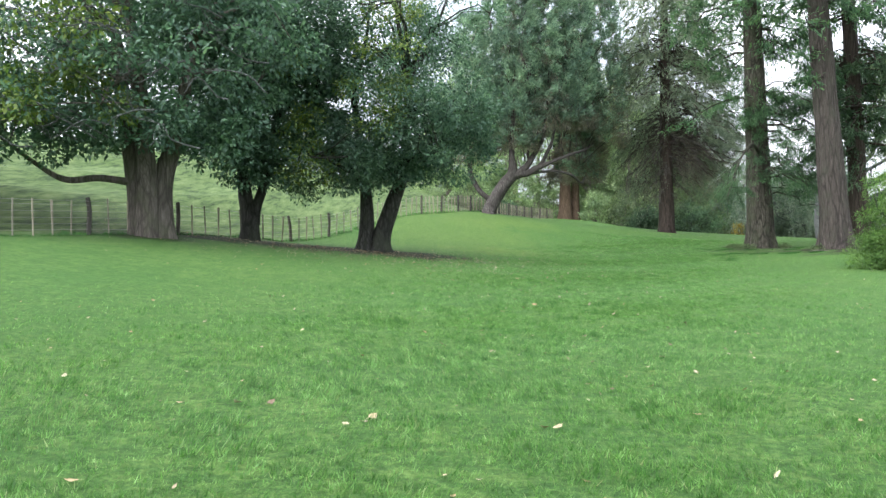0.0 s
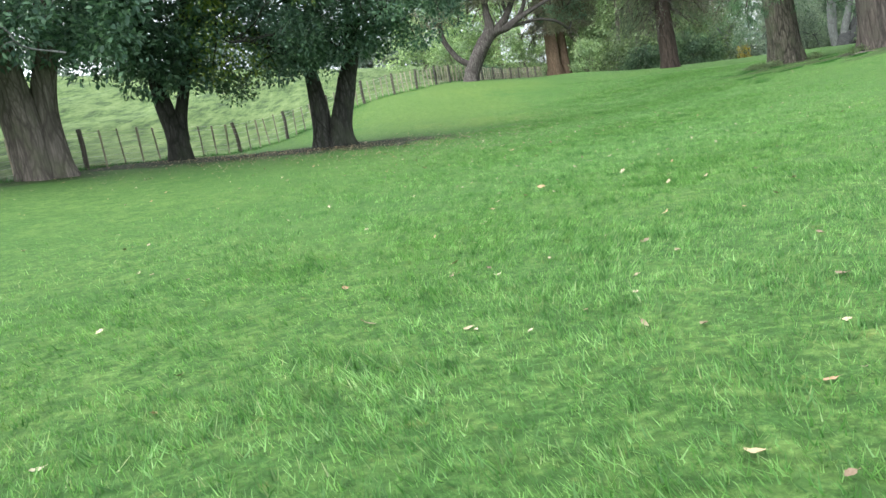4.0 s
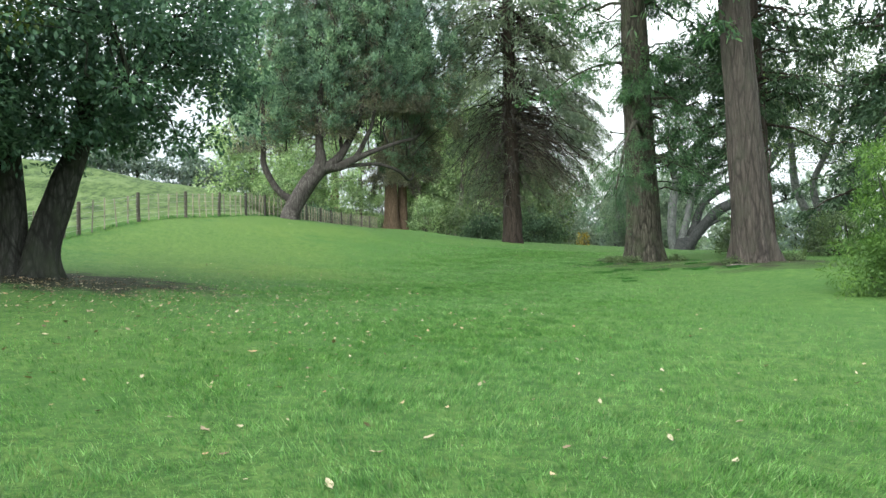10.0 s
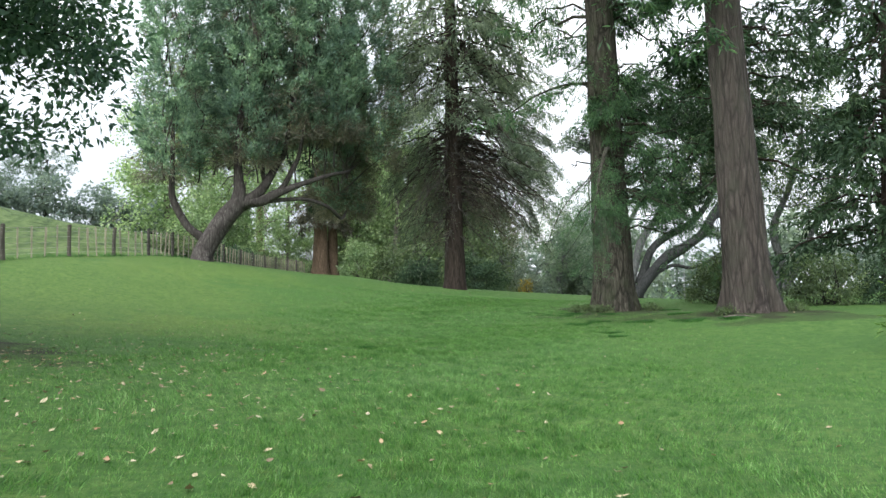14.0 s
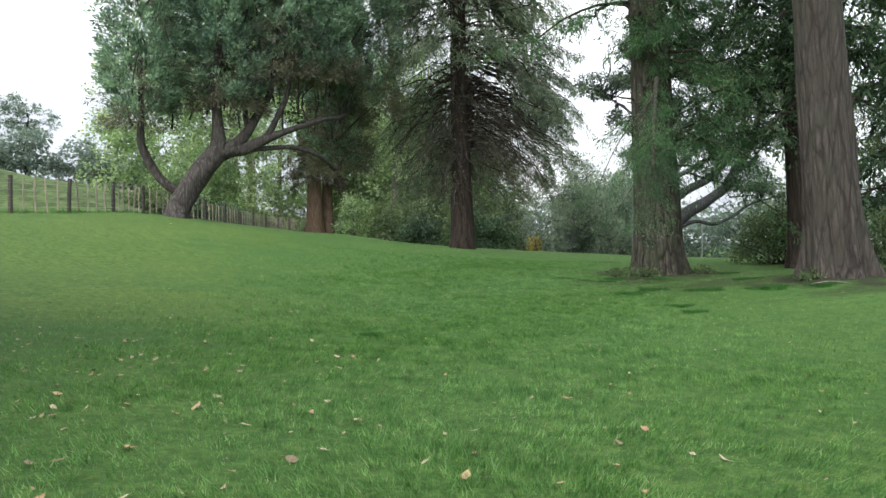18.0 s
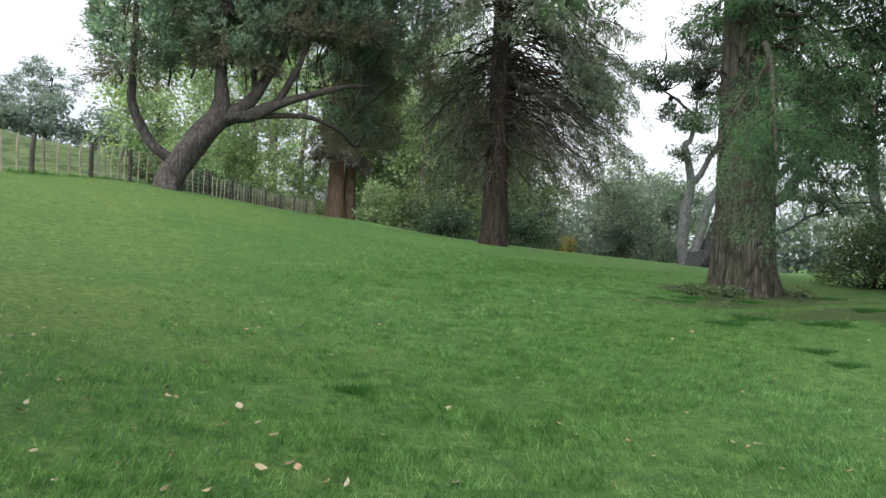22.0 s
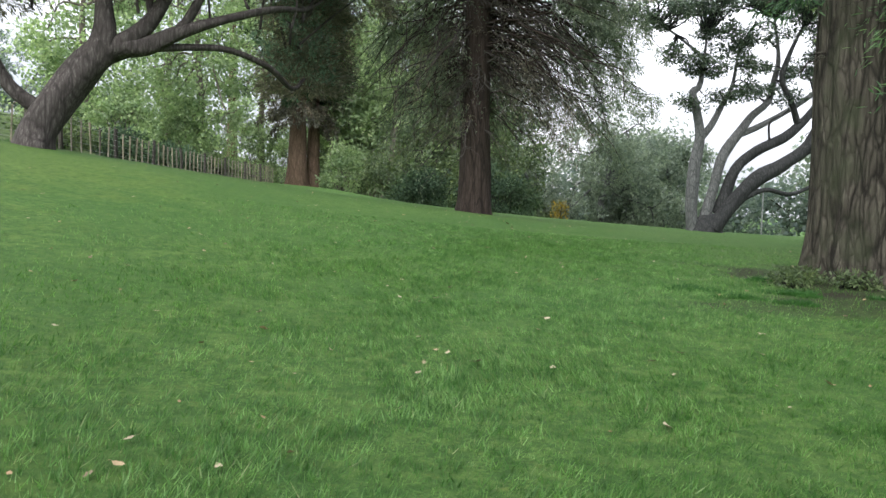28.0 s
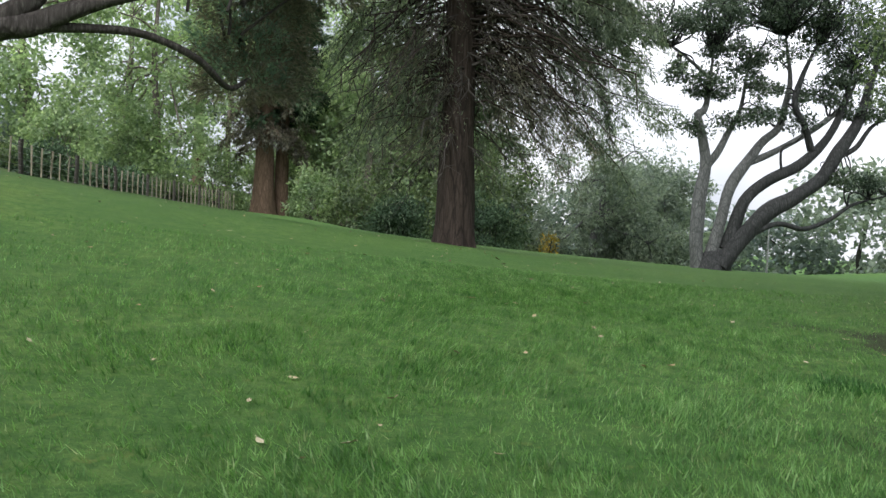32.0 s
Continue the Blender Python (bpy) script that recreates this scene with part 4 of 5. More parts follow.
def hanging_boughs(tree, ends):
    """A long bough sweeping from a trunk down over the lawn, forking into leafy drooping ends."""
    rng = np.random.default_rng(49)
    root = np.array(tree.location) + np.array([-0.3, -0.5, 5.6])
    tip = np.array(at(13.3, 41.8, 3.0))
    way = tip - root
    line = curve_points([root, root + way * [0.3, 0.3, -0.1], root + way * [0.7, 0.7, 0.35], tip], 24)
    part("bough", mesh_from("bough", *tube(line, [0.1, 0.075, 0.05, 0.025], 9, 0, 0, 0, 5, 490, 0.05), bark_redwood), tree)
    leaves = [sprays(rng, line, 2400, 0.085, 0.012, 0.6, 0.5, 0.1)]
    for k, (x, y, rise) in enumerate(ends):
        start = line[13 + k % 9]
        fork = branch_to(rng, start, np.array(at(x, y, rise)), 0.06, 14, 0.06)
        part("branchlet", mesh_from("branchlet", *tube(fork, [0.028, 0.016, 0.006], 6, 0, 0, 0, 5, 500 + k, 0.05), bark_redwood), tree)
        leaves.append(sprays(rng, fork, 1500, 0.085, 0.012, 0.4, 0.15, 0.3))
    part("hanging_foliage", mesh_from("hanging_foliage", *joined(leaves), leaf_redwood), tree)


hanging_boughs(redwood_e, ((11.6, 41.3, 2.4), (12.0, 41.2, 1.9), (12.6, 41.3, 1.6), (12.4, 41.7, 2.6), (13.2, 41.4, 1.9), (13.5, 42.0, 2.4), (13.0, 42.1, 3.0), (14.1, 41.9, 2.6), (14.8, 42.4, 3.1)))

conifer("redwood", at(19.15, 42.7, -0.1), 30, 0.77, bark_plated, leaf_redwood, "massive redwood with a bare straight trunk", [
    (10, 11, 14, 1.5, 4.0, 0.1, 0.4, 200, 0, 360), (36, 13, 20, 2.8, 6.0, 0.15, 0.4, 220, 0, 360), (30, 19, 29, 1.5, 4.5, 0.15, 0.4, 100, 0, 360, 0.2, 1.7), (6, 8.5, 11, 0.8, 2.0, 0.2, 0.4, 120, 60, 260)],
        seed=46, lean=(-2.4, 0.3), segs=84, ridges=18, rings=80, show=30, spray=(0.32, 0.08), depth=0.04, flare=0.55)
conifer("redwood", at(23.3, 48.9, -0.1), 29, 0.6, bark_deep, leaf_black, "dark straight conifer trunk close behind a redwood", [
    (14, 3.8, 8, 2.0, 4.4, 0.1, 0.6, 420, 120, 270, 0.25, 0.62), (16, 5.5, 11, 2.0, 4.6, 0.2, 0.5, 320, -60, 120, 0.3, 0.8), (12, 7, 11, 1.5, 3.4, 0.2, 0.5, 300, 120, 300, 0.3, 0.8), (40, 10, 20, 2.4, 5.0, 0.15, 0.4, 240, 0, 360), (26, 19, 28, 1.5, 4.0, 0.15, 0.4, 100, 0, 360, 0.2, 1.6)], seed=47, lean=(-1.6, 0.2), segs=48, ridges=18, show=20, spray=(0.36, 0.09))
conifer("dark_conifer", at(36, 54.5, -0.1), 22, 0.6, bark_deep, leaf_black, "dense dark conifer with boughs hanging to the shrubs", [
    (100, 3.0, 20, 3.5, 7.0, 0.2, 0.5, 220, 0, 360, 0.2, 1.15)], seed=48, segs=30, ridges=12, show=20, spray=(0.42, 0.12))

# ---- the many-stemmed oak ----
def oak():
    rng = np.random.default_rng(51)
    base = at(36, 82, -0.05)
    tree = thing("oak_tree", base, "wide old tree with several sinuous grey stems", "tree")
    b = np.array(base)

    def w(rows):
        return [b + np.array([l, d, z]) for l, d, z in rows]
    stems = [("trunk", [(0.0, 0, -0.3), (0.1, 0, 0.3), (0.5, 0, 1.0)], [1.05, 0.85, 0.62], bark_oak),
             ("stem", [(-0.85, 0.1, -0.2), (-1.0, 0.2, 1.9), (-0.8, 0.3, 4.3), (-0.55, 0.3, 5.9), (-0.85, 0.3, 7.3), (-1.2, 0.3, 8.5), (-0.7, 0.3, 9.1), (-0.4, 0.3, 12)], [0.4, 0.36, 0.32, 0.26, 0.2, 0.06], bark_silver),
             ("limb", [(-0.55, 0.3, 5.7), (0.25, 0.3, 6.7), (0.9, 0.4, 7.8), (1.65, 0.5, 9.1), (2.0, 0.5, 11.5)], [0.22, 0.19, 0.15, 0.06], bark_silver),
             ("stem", [(-0.3, -0.1, 0.6), (0.4, 0.0, 2.9), (1.0, 0.1, 4.8), (2.1, 0.2, 6.2), (3.0, 0.3, 7.3), (4.15, 0.4, 8.2), (4.6, 0.5, 9.5), (4.85, 0.5, 11), (4.4, 0.5, 13.5)], [0.34, 0.31, 0.28, 0.22, 0.17, 0.06], bark_silver),
             ("limb", [(1.9, 0.2, 6.0), (3.5, 0.1, 6.7), (5.15, 0.0, 7.6), (7.05, 0.0, 8.8), (8.5, 0.0, 10.2), (9.2, 0, 12)], [0.2, 0.18, 0.16, 0.12, 0.05], bark_silver),
             ("stem", [(0.6, -0.2, 1.2), (1.0, -0.2, 2.2), (1.75, -0.2, 4.0), (3.1, -0.2, 5.1), (5.0, -0.2, 6.0), (6.4, -0.2, 7.1), (7.55, -0.2, 8.6), (8.2, -0.2, 10.3), (8.5, -0.2, 12)], [0.36, 0.34, 0.31, 0.27, 0.2, 0.07], bark_oak),
             ("stem", [(0.1, -0.5, 0.2), (1.4, -0.6, 1.9), (2.95, -0.7, 3.4), (4.6, -0.8, 4.3), (6.25, -0.8, 5.4), (7.4, -0.8, 7.1), (8.55, -0.8, 8.7), (9.05, -0.8, 10.4), (10, -0.8, 13)], [0.5, 0.46, 0.42, 0.36, 0.28, 0.1], bark_oak),
             ("limb", [(1.3, -0.7, 1.8), (3.2, -1.0, 2.7), (4.9, -1.2, 2.5), (6.6, -1.2, 3.1), (8.05, -1.3, 4.0), (10.3, -1.4, 4.6)], [0.17, 0.15, 0.13, 0.1, 0.05], bark_oak),
             ("limb", [(5.95, -0.2, 7.0), (5.4, -0.2, 8.3), (4.7, -0.2, 9.5), (5.0, -0.2, 10.9), (6.0, -0.2, 13)], [0.2, 0.19, 0.17, 0.07], bark_oak),
             ("limb", [(3.95, -0.3, 5.5), (3.9, -0.3, 6.9), (4.8, -0.3, 7.4)], [0.08, 0.07, 0.03], bark_oak),
             ("limb", [(7.2, -0.8, 6.6), (8.5, -0.8, 7.3), (9.6, -0.8, 8.6), (11.5, -0.8, 9.6)], [0.17, 0.14, 0.1, 0.04], bark_oak),
             ("limb", [(-0.4, 0.3, 10.5), (-2.0, 0.4, 11.6), (-4.0, 0.2, 12.6)], [0.12, 0.09, 0.04], bark_silver)]
    tips = []
    for k, (name, rows, radii, bark) in enumerate(stems):
        line = curve_points(w(rows), 30)
        part(name, mesh_from(name, *tube(line, radii, 16, 5, 0.05, 0.3 if k == 0 else 0.0, 5, 60 + k, 0.07), bark), tree)
        tips += [line[q] for q in (18, 22, 26, 29)]
    lob = [(-2.2, 0, 10.6, 1.2, 1.4, 0.6), (-1.0, 0, 13.7, 2.2, 2, 0.9), (-0.4, 0.2, 10.1, 1.2, 1.2, 0.55), (1.1, 0, 8.4, 1.3, 1.3, 0.5), (2.9, 0, 8.9, 1.4, 1.3, 0.5), (1.6, 0.2, 11.3, 1.5, 1.4, 0.6), (6.0, 0, 14.7, 2.6, 2.4, 1.0),
           (2.6, 0, 14.6, 2.4, 2.2, 0.9), (7.6, 0, 13.8, 2.4, 2.2, 1.0), (2.4, 0, 10.3, 1.3, 1.2, 0.5), (-1.6, 0.4, 7.8, 0.9, 0.9, 0.45), (8.0, -1.2, 5.4, 1.4, 1.3, 0.6), (6.5, 0.2, 10.2, 1.5, 1.4, 0.6), (10.0, -0.6, 9.8, 2.2, 2, 0.9), (9.6, -1.3, 4.9, 1.8, 1.5, 0.7),
           (4.0, 0, 12.4, 1.8, 1.6, 0.7), (-4.0, 0, 13, 2.2, 2, 1.0), (3, 0, 17, 5.5, 5, 1.6), (10.5, 0, 13, 3, 2.6, 1.4), (8.4, 0, 11.4, 1.6, 1.5, 0.6), (0.2, 0, 12.2, 1.4, 1.3, 0.6), (5.4, 0.1, 8.6, 1.0, 1.0, 0.4)]
    rows = [(*w([(l[0], l[1], l[2])])[0], *l[3:]) for l in lob]
    cen, _ = lobe_centres(rng, rows, 820)
    tips = np.array(tips)
    bits = []
    for c in cen[::2]:
        start = tips[np.argmin(np.linalg.norm(tips - c, axis=1))]
        bits.append(tube(branch_to(rng, start, c, 0.04, 8, 0.14), [0.06, 0.036, 0.012], 5))
    part("branchwork", mesh_from("branchwork", *joined(bits), bark_oak), tree, kind="stuff")
    part("crown", mesh_from("crown", *clump_leaves(rng, cen, 0.6 * rng.uniform(0.6, 1.3, len(cen)), 66, 0.2, 0.095, 0.5, 0.1), leaf_oak), tree)


oak()


def park_tree(name, x, y, h, r, foot, leaf, bark, label, seed, clumps=170, per=80, leaf_size=(0.24, 0.14), clump=1.0, trunk=0.3, lobes=5, group="", limbs=8, twigs=40):
    """A plainer tree for the middle distance: a bent stem, a crown of a few lobes."""
    rng = np.random.default_rng(seed)
    base = at(x, y, -0.05)
    mid = (h + foot) / 2
    rows = [(0, 0, mid, r * 0.75, r * 0.75, (h - foot) / 2)]
    for k in range(lobes):
        a = k * 6.283 / lobes + rng.uniform(-0.4, 0.4)
        z = rng.uniform(foot + 0.12 * (h - foot), h - 0.25 * (h - foot))
        rows.append((np.cos(a) * r * 0.55, np.sin(a) * r * 0.55, z, r * 0.5, r * 0.5, (h - foot) * 0.22))
    bend = rng.normal(size=4) * 0.25
    stem = (rel(base, [(0, 0, -0.1), (bend[0], bend[1], h * 0.2), (bend[2], bend[3], h * 0.45), (bend[0], bend[3], h * 0.75)]), trunk, trunk * 0.3)
    return broadleaf(name, base, [stem], lobes_at(base, rows), bark, leaf, label, clumps, per, clump, leaf_size, limbs, twigs, seed, 12, group, None, trunk * 0.4, 0.3, 5)


# ---- light-leaved trees beyond the fence ----
for k, (x, y, h, r, foot) in enumerate(((-1.5, 97, 16, 5.2, 0.6), (5.5, 102, 20, 5.5, 0.6), (2.5, 118, 24, 6, 2), (19.5, 119, 22, 5.5, 0.3), (27, 124, 22, 6, 0.5), (11, 118, 26, 6, 1.0), (34, 128, 20, 6, 1), (23.5, 110, 25, 5.2, 0.4), (18.5, 114, 19, 4.2, 0.3), (28.5, 116, 21, 5, 0.4), (20.8, 104, 23, 4.2, 1.4))):
    park_tree("maple_tree", x, y, h, r, foot, leaf_light, bark_pale, "leafy light-green tree beyond the fence" if k < 3 else "light-green tree at the lawn's far edge", 70 + k, clumps=200, per=58, group="light-green trees", clump=1.1, leaf_size=(0.31, 0.21))
park_tree("grey_leaved_tree", 34.6, 93, 10, 4.8, 0.2, leaf_grey, bark_silver, "low grey-green tree with silvery twigs", 81, clumps=170, per=75, leaf_size=(0.26, 0.12), clump=0.85, lobes=9, limbs=14, twigs=120, group="grey-green trees")
park_tree("grey_leaved_tree", 30.4, 98, 8.5, 3.6, 0.2, leaf_grey, bark_silver, "smaller grey-green tree at the lawn's brow", 86, clumps=110, per=75, leaf_size=(0.26, 0.12), clump=0.85, lobes=7, limbs=10, twigs=80, group="grey-green trees")
park_tree("grey_leaved_tree", 38.5, 97, 9, 4.4, 0.2, leaf_grey, bark_silver, "low grey-green tree with silvery twigs", 87, clumps=150, per=80, leaf_size=(0.33, 0.16), group="grey-green trees")
park_tree("grey_leaved_tree", 42, 98, 9.5, 4.4, 0.3, leaf_grey, bark_silver, "grey-green bushy tree behind the old tree", 82, clumps=150, per=90, leaf_size=(0.3, 0.15), group="grey-green trees")
park_tree("leafy_tree", 28.5, 104, 11, 4.6, 0.2, leaf_olive, bark_dark, "dull green tree at the lawn's far edge", 88, clumps=190, per=90, leaf_size=(0.28, 0.16), group="dull green trees")
park_tree("leafy_tree", 18.5, 112, 15, 5.0, 0.2, leaf_light, bark_pale, "light-green tree at the lawn's far edge", 90, clumps=220, per=90, leaf_size=(0.3, 0.18), group="dull green trees")
park_tree("leafy_tree", 23.0, 103, 9, 4.0, 0.2, leaf_olive, bark_dark, "dull green tree at the lawn's far edge", 89, clumps=150, per=90, leaf_size=(0.28, 0.16), group="dull green trees")
park_tree("leafy_tree", 26.6, 96, 12.5, 4.2, 0.2, leaf_olive, bark_dark, "dark green tree behind the drooping redwood", 93, clumps=150, per=80, leaf_size=(0.28, 0.16), group="dull green trees")
park_tree("leafy_tree", 31.0, 105, 13.5, 4.4, 0.3, leaf_olive, bark_dark, "dull green tree at the lawn's far edge", 94, clumps=140, per=80, leaf_size=(0.28, 0.16), group="dull green trees")
for k, (x, y, h, r) in enumerate(((26.0, 106, 25, 4.6), (29.5, 113, 24, 4.6))):
    park_tree("leafy_tree", x, y, h, r, 1.0, leaf_middle, bark_dark, "tall grey-green tree behind the drooping redwood", 240 + k, clumps=190, per=64, leaf_size=(0.32, 0.2), group="dull green trees", clump=1.1)
crooked = at(37, 65, -0.05)
broadleaf("broadleaf_tree", crooked,
          [(rel(crooked, [(0, 0, -0.1), (-0.3, 0, 2.2), (-1.2, 0.3, 4.6), (-1.6, 0.2, 7.5), (-2.6, 0, 11)]), 0.34, 0.1),
           (rel(crooked, [(0.2, 0.1, 0.2), (0.6, 0.2, 2.4), (0.3, 0.5, 4.8), (1.6, 0.4, 7.6), (2.4, 0, 12)]), 0.3, 0.1),
           (rel(crooked, [(0.4, -0.2, 0.8), (1.6, -0.4, 2.6), (2.8, -0.5, 5.2), (4.6, -0.6, 8.0)]), 0.24, 0.08)],
          lobes_at(crooked, [(0, 0, 10.5, 5.5, 5, 3.4), (-3.5, 0, 8.5, 3.2, 3, 2.2), (3.5, 0, 8.0, 3.4, 3, 2.2), (0, 0, 14, 5, 4.6, 2.6), (0.5, -1.5, 6.4, 3.0, 2.4, 1.2)]),
          bark_silver, leaf_olive, "open-crowned tree with pale crooked stems", clumps=260, per=85, clump=0.8, leaf_size=(0.2, 0.09), limbs=16, twigs=140, seed=83, segs=14, limb_r=0.12)

# ---- shrubs ----
for k, (x, y, r, h) in enumerate(((9.5, 109, 2.6, 5), (17.5, 111, 2.6, 4.5), (22, 112, 2.8, 5), (13.6, 114, 3, 6), (16.2, 100, 1.9, 3.8), (18.6, 98, 2.0, 4.2), (21.4, 97, 1.8, 3.6), (4.5, 100, 2.4, 4), (1, 93, 2.2, 3.5))):
    shrub("leafy_shrub", x, y, r, r, h, leaf_olive if k in (5, 6) else leaf_light, "leafy green shrub under the trees", bark_pale, clumps=80, per=40, seed=300 + k, leaf_size=(0.24, 0.15), clump=0.7, group="light-green shrubs")
shrub("laurel_shrub", 20.2, 91, 2.8, 1.8, 2.9, leaf_black, "dark glossy shrub at the lawn's edge", clumps=80, per=100, seed=91, leaf_size=(0.2, 0.09), clump=0.7, group="dark shrubs")
shrub("laurel_shrub", 24.0, 87, 2.8, 2.0, 3.4, leaf_black, "dark glossy shrub at the lawn's edge", clumps=80, per=100, seed=92, leaf_size=(0.2, 0.09), clump=0.7, group="dark shrubs")
shrub("laurel_shrub", 25.4, 90, 2.2, 2.0, 3.6, leaf_olive, "dull green shrub at the lawn's edge", clumps=70, per=100, seed=93, leaf_size=(0.2, 0.09), clump=0.7, group="dark shrubs")
shrub("autumn_shrub", 29.9, 90.6, 0.55, 0.55, 2.3, leaf_yellow, "small shrub turned autumn yellow", clumps=10, per=36, seed=94, leaf_size=(0.2, 0.12), clump=0.45)
shrub("laurel_shrub", 24.6, 52.2, 1.7, 1.6, 2.5, leaf_olive, "low leafy shrub beside the dark trunk", clumps=80, per=110, seed=95)
for k, (x, y, r, h) in enumerate(((26.8, 48.4, 1.7, 2.0), (29.4, 47.2, 1.9, 2.2), (32.4, 46.0, 2.0, 2.1), (35.5, 44.8, 2.0, 2.4))):
    shrub("hedge_shrub", x, y, r, r, h, leaf_black if k % 2 else leaf_olive, "dense dark shrub in a row behind the redwoods", clumps=70, per=90, seed=96 + k, group="shrub row", leaf_size=(0.12, 0.06))
shrub("feathery_shrub", 17.4, 31.6, 2.4, 2.4, 4.2, leaf_feather, "bright green feathery shrub on the lawn", clumps=120, per=160, seed=101, leaf_size=(0.17, 0.03), clump=0.45)
shrub("feathery_shrub", 16.3, 30.9, 1.7, 1.6, 1.7, leaf_feather, "low bright green feathery shrub beside a taller one", clumps=60, per=150, seed=102, leaf_size=(0.15, 0.028), clump=0.42)
for k, (x, y) in enumerate(((5.5, 80.5), (7.5, 88), (3.5, 75.5), (9.8, 95.5))):
    shrub("undergrowth_shrub", x - 3.2, y, 1.8, 2.6, 1.25, leaf_black if k < 2 else leaf_olive, "dark undergrowth behind the fence", clumps=50, per=90, seed=105 + k, leaf_size=(0.18, 0.09), clump=0.6, group="undergrowth")

for k, (x, y, r) in enumerate(((15.9, 48.1, 0.45), (16.3, 47.4, 0.35), (18.4, 47.7, 0.4), (18.0, 42.3, 0.3), (20.3, 42.2, 0.45), (20.9, 43.1, 0.5), (15.4, 47.6, 0.3))):
    shrub("weed_clump", x, y, r, r * 0.8, 0.2, leaf_olive, "low green weeds at the foot of a redwood", clumps=16, per=40, seed=330 + k, leaf_size=(0.09, 0.03), clump=0.16, group="weeds", category="weeds")

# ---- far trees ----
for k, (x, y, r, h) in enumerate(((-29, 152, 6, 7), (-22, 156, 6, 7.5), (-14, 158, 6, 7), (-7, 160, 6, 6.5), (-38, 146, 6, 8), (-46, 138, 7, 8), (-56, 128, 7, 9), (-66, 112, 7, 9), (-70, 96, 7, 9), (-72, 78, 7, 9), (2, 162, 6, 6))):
    park_tree("hill_tree", x, y, h, r, 0.2, leaf_hazed, bark_dark, "rounded tree on the hill, leaves tinted blue-green for haze", 120 + k, clumps=80, per=40, leaf_size=(0.56, 0.38), clump=1.4, group="hill trees", limbs=4, twigs=6)
park_tree("umbrella_pine", -25, 172, 14, 6.5, 7.5, leaf_hazed, bark_dark, "flat-topped pine standing above the hill", 140, clumps=60, per=60, leaf_size=(0.4, 0.2), clump=0.9, limbs=10, twigs=30)
park_tree("umbrella_pine", -33, 174, 10, 5, 5.5, leaf_hazed, bark_dark, "smaller flat-topped pine on the hill", 141, clumps=40, per=50, leaf_size=(0.4, 0.2), clump=0.9, limbs=8, twigs=20)
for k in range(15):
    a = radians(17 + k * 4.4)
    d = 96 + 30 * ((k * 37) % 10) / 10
    park_tree("distant_tree", 8 + d * math.sin(a), 42 + d * math.cos(a), 11 + (k * 13) % 5, 8.0, 0.1, leaf_hazed if k % 3 else leaf_grey, bark_dark, "hazy tree beyond the lawn", 150 + k, clumps=80, per=30, leaf_size=(0.8, 0.52), clump=1.6, group="distant trees", limbs=4, twigs=6)


# ---- the wire fence ----
def stake(r, h, seed, n=8):
    rng = np.random.default_rng(seed)
    pts = [(rng.normal() * 0.01, rng.normal() * 0.01, -0.3), (0, 0, 0.2), (rng.normal() * 0.012, rng.normal() * 0.012, h * 0.6), (rng.normal() * 0.015, rng.normal() * 0.015, h)]
    v, f = tube(curve_points(pts, 7), [r * 1.05, r, r * 0.95], n, 0, 0, 0, 5, seed, 0.05)
    cap = len(v)
    top = np.mean(v[-n:], axis=0) + np.array([0, 0, 0.012])
    v = np.vstack([v, top])
    ring = np.arange(cap - n, cap)
    f = np.vstack([f, np.stack([ring, np.roll(ring, -1), np.full(n, cap), np.full(n, cap)], -1)])
    return v, f


def board(w, d, h, seed):
    rng = np.random.default_rng(seed)
    bm = bmesh.new()
    bmesh.ops.create_cube(bm, size=1)
    bmesh.ops.scale(bm, vec=(w, d, h + 0.1), verts=bm.verts)
    bmesh.ops.translate(bm, vec=(0, 0, (h - 0.1) / 2), verts=bm.verts)
    for v in bm.verts:
        if v.co.z > 0:
            v.co.x += rng.normal() * 0.012
            v.co.y += rng.normal() * 0.008
            v.co.z += rng.normal() * 0.015
    bmesh.ops.bevel(bm, geom=bm.edges[:], offset=0.005, segments=1, affect="EDGES")
    me = bpy.data.meshes.new("batten")
    bm.to_mesh(me)
    bm.free()
    me.materials.append(wood_batten)
    return me


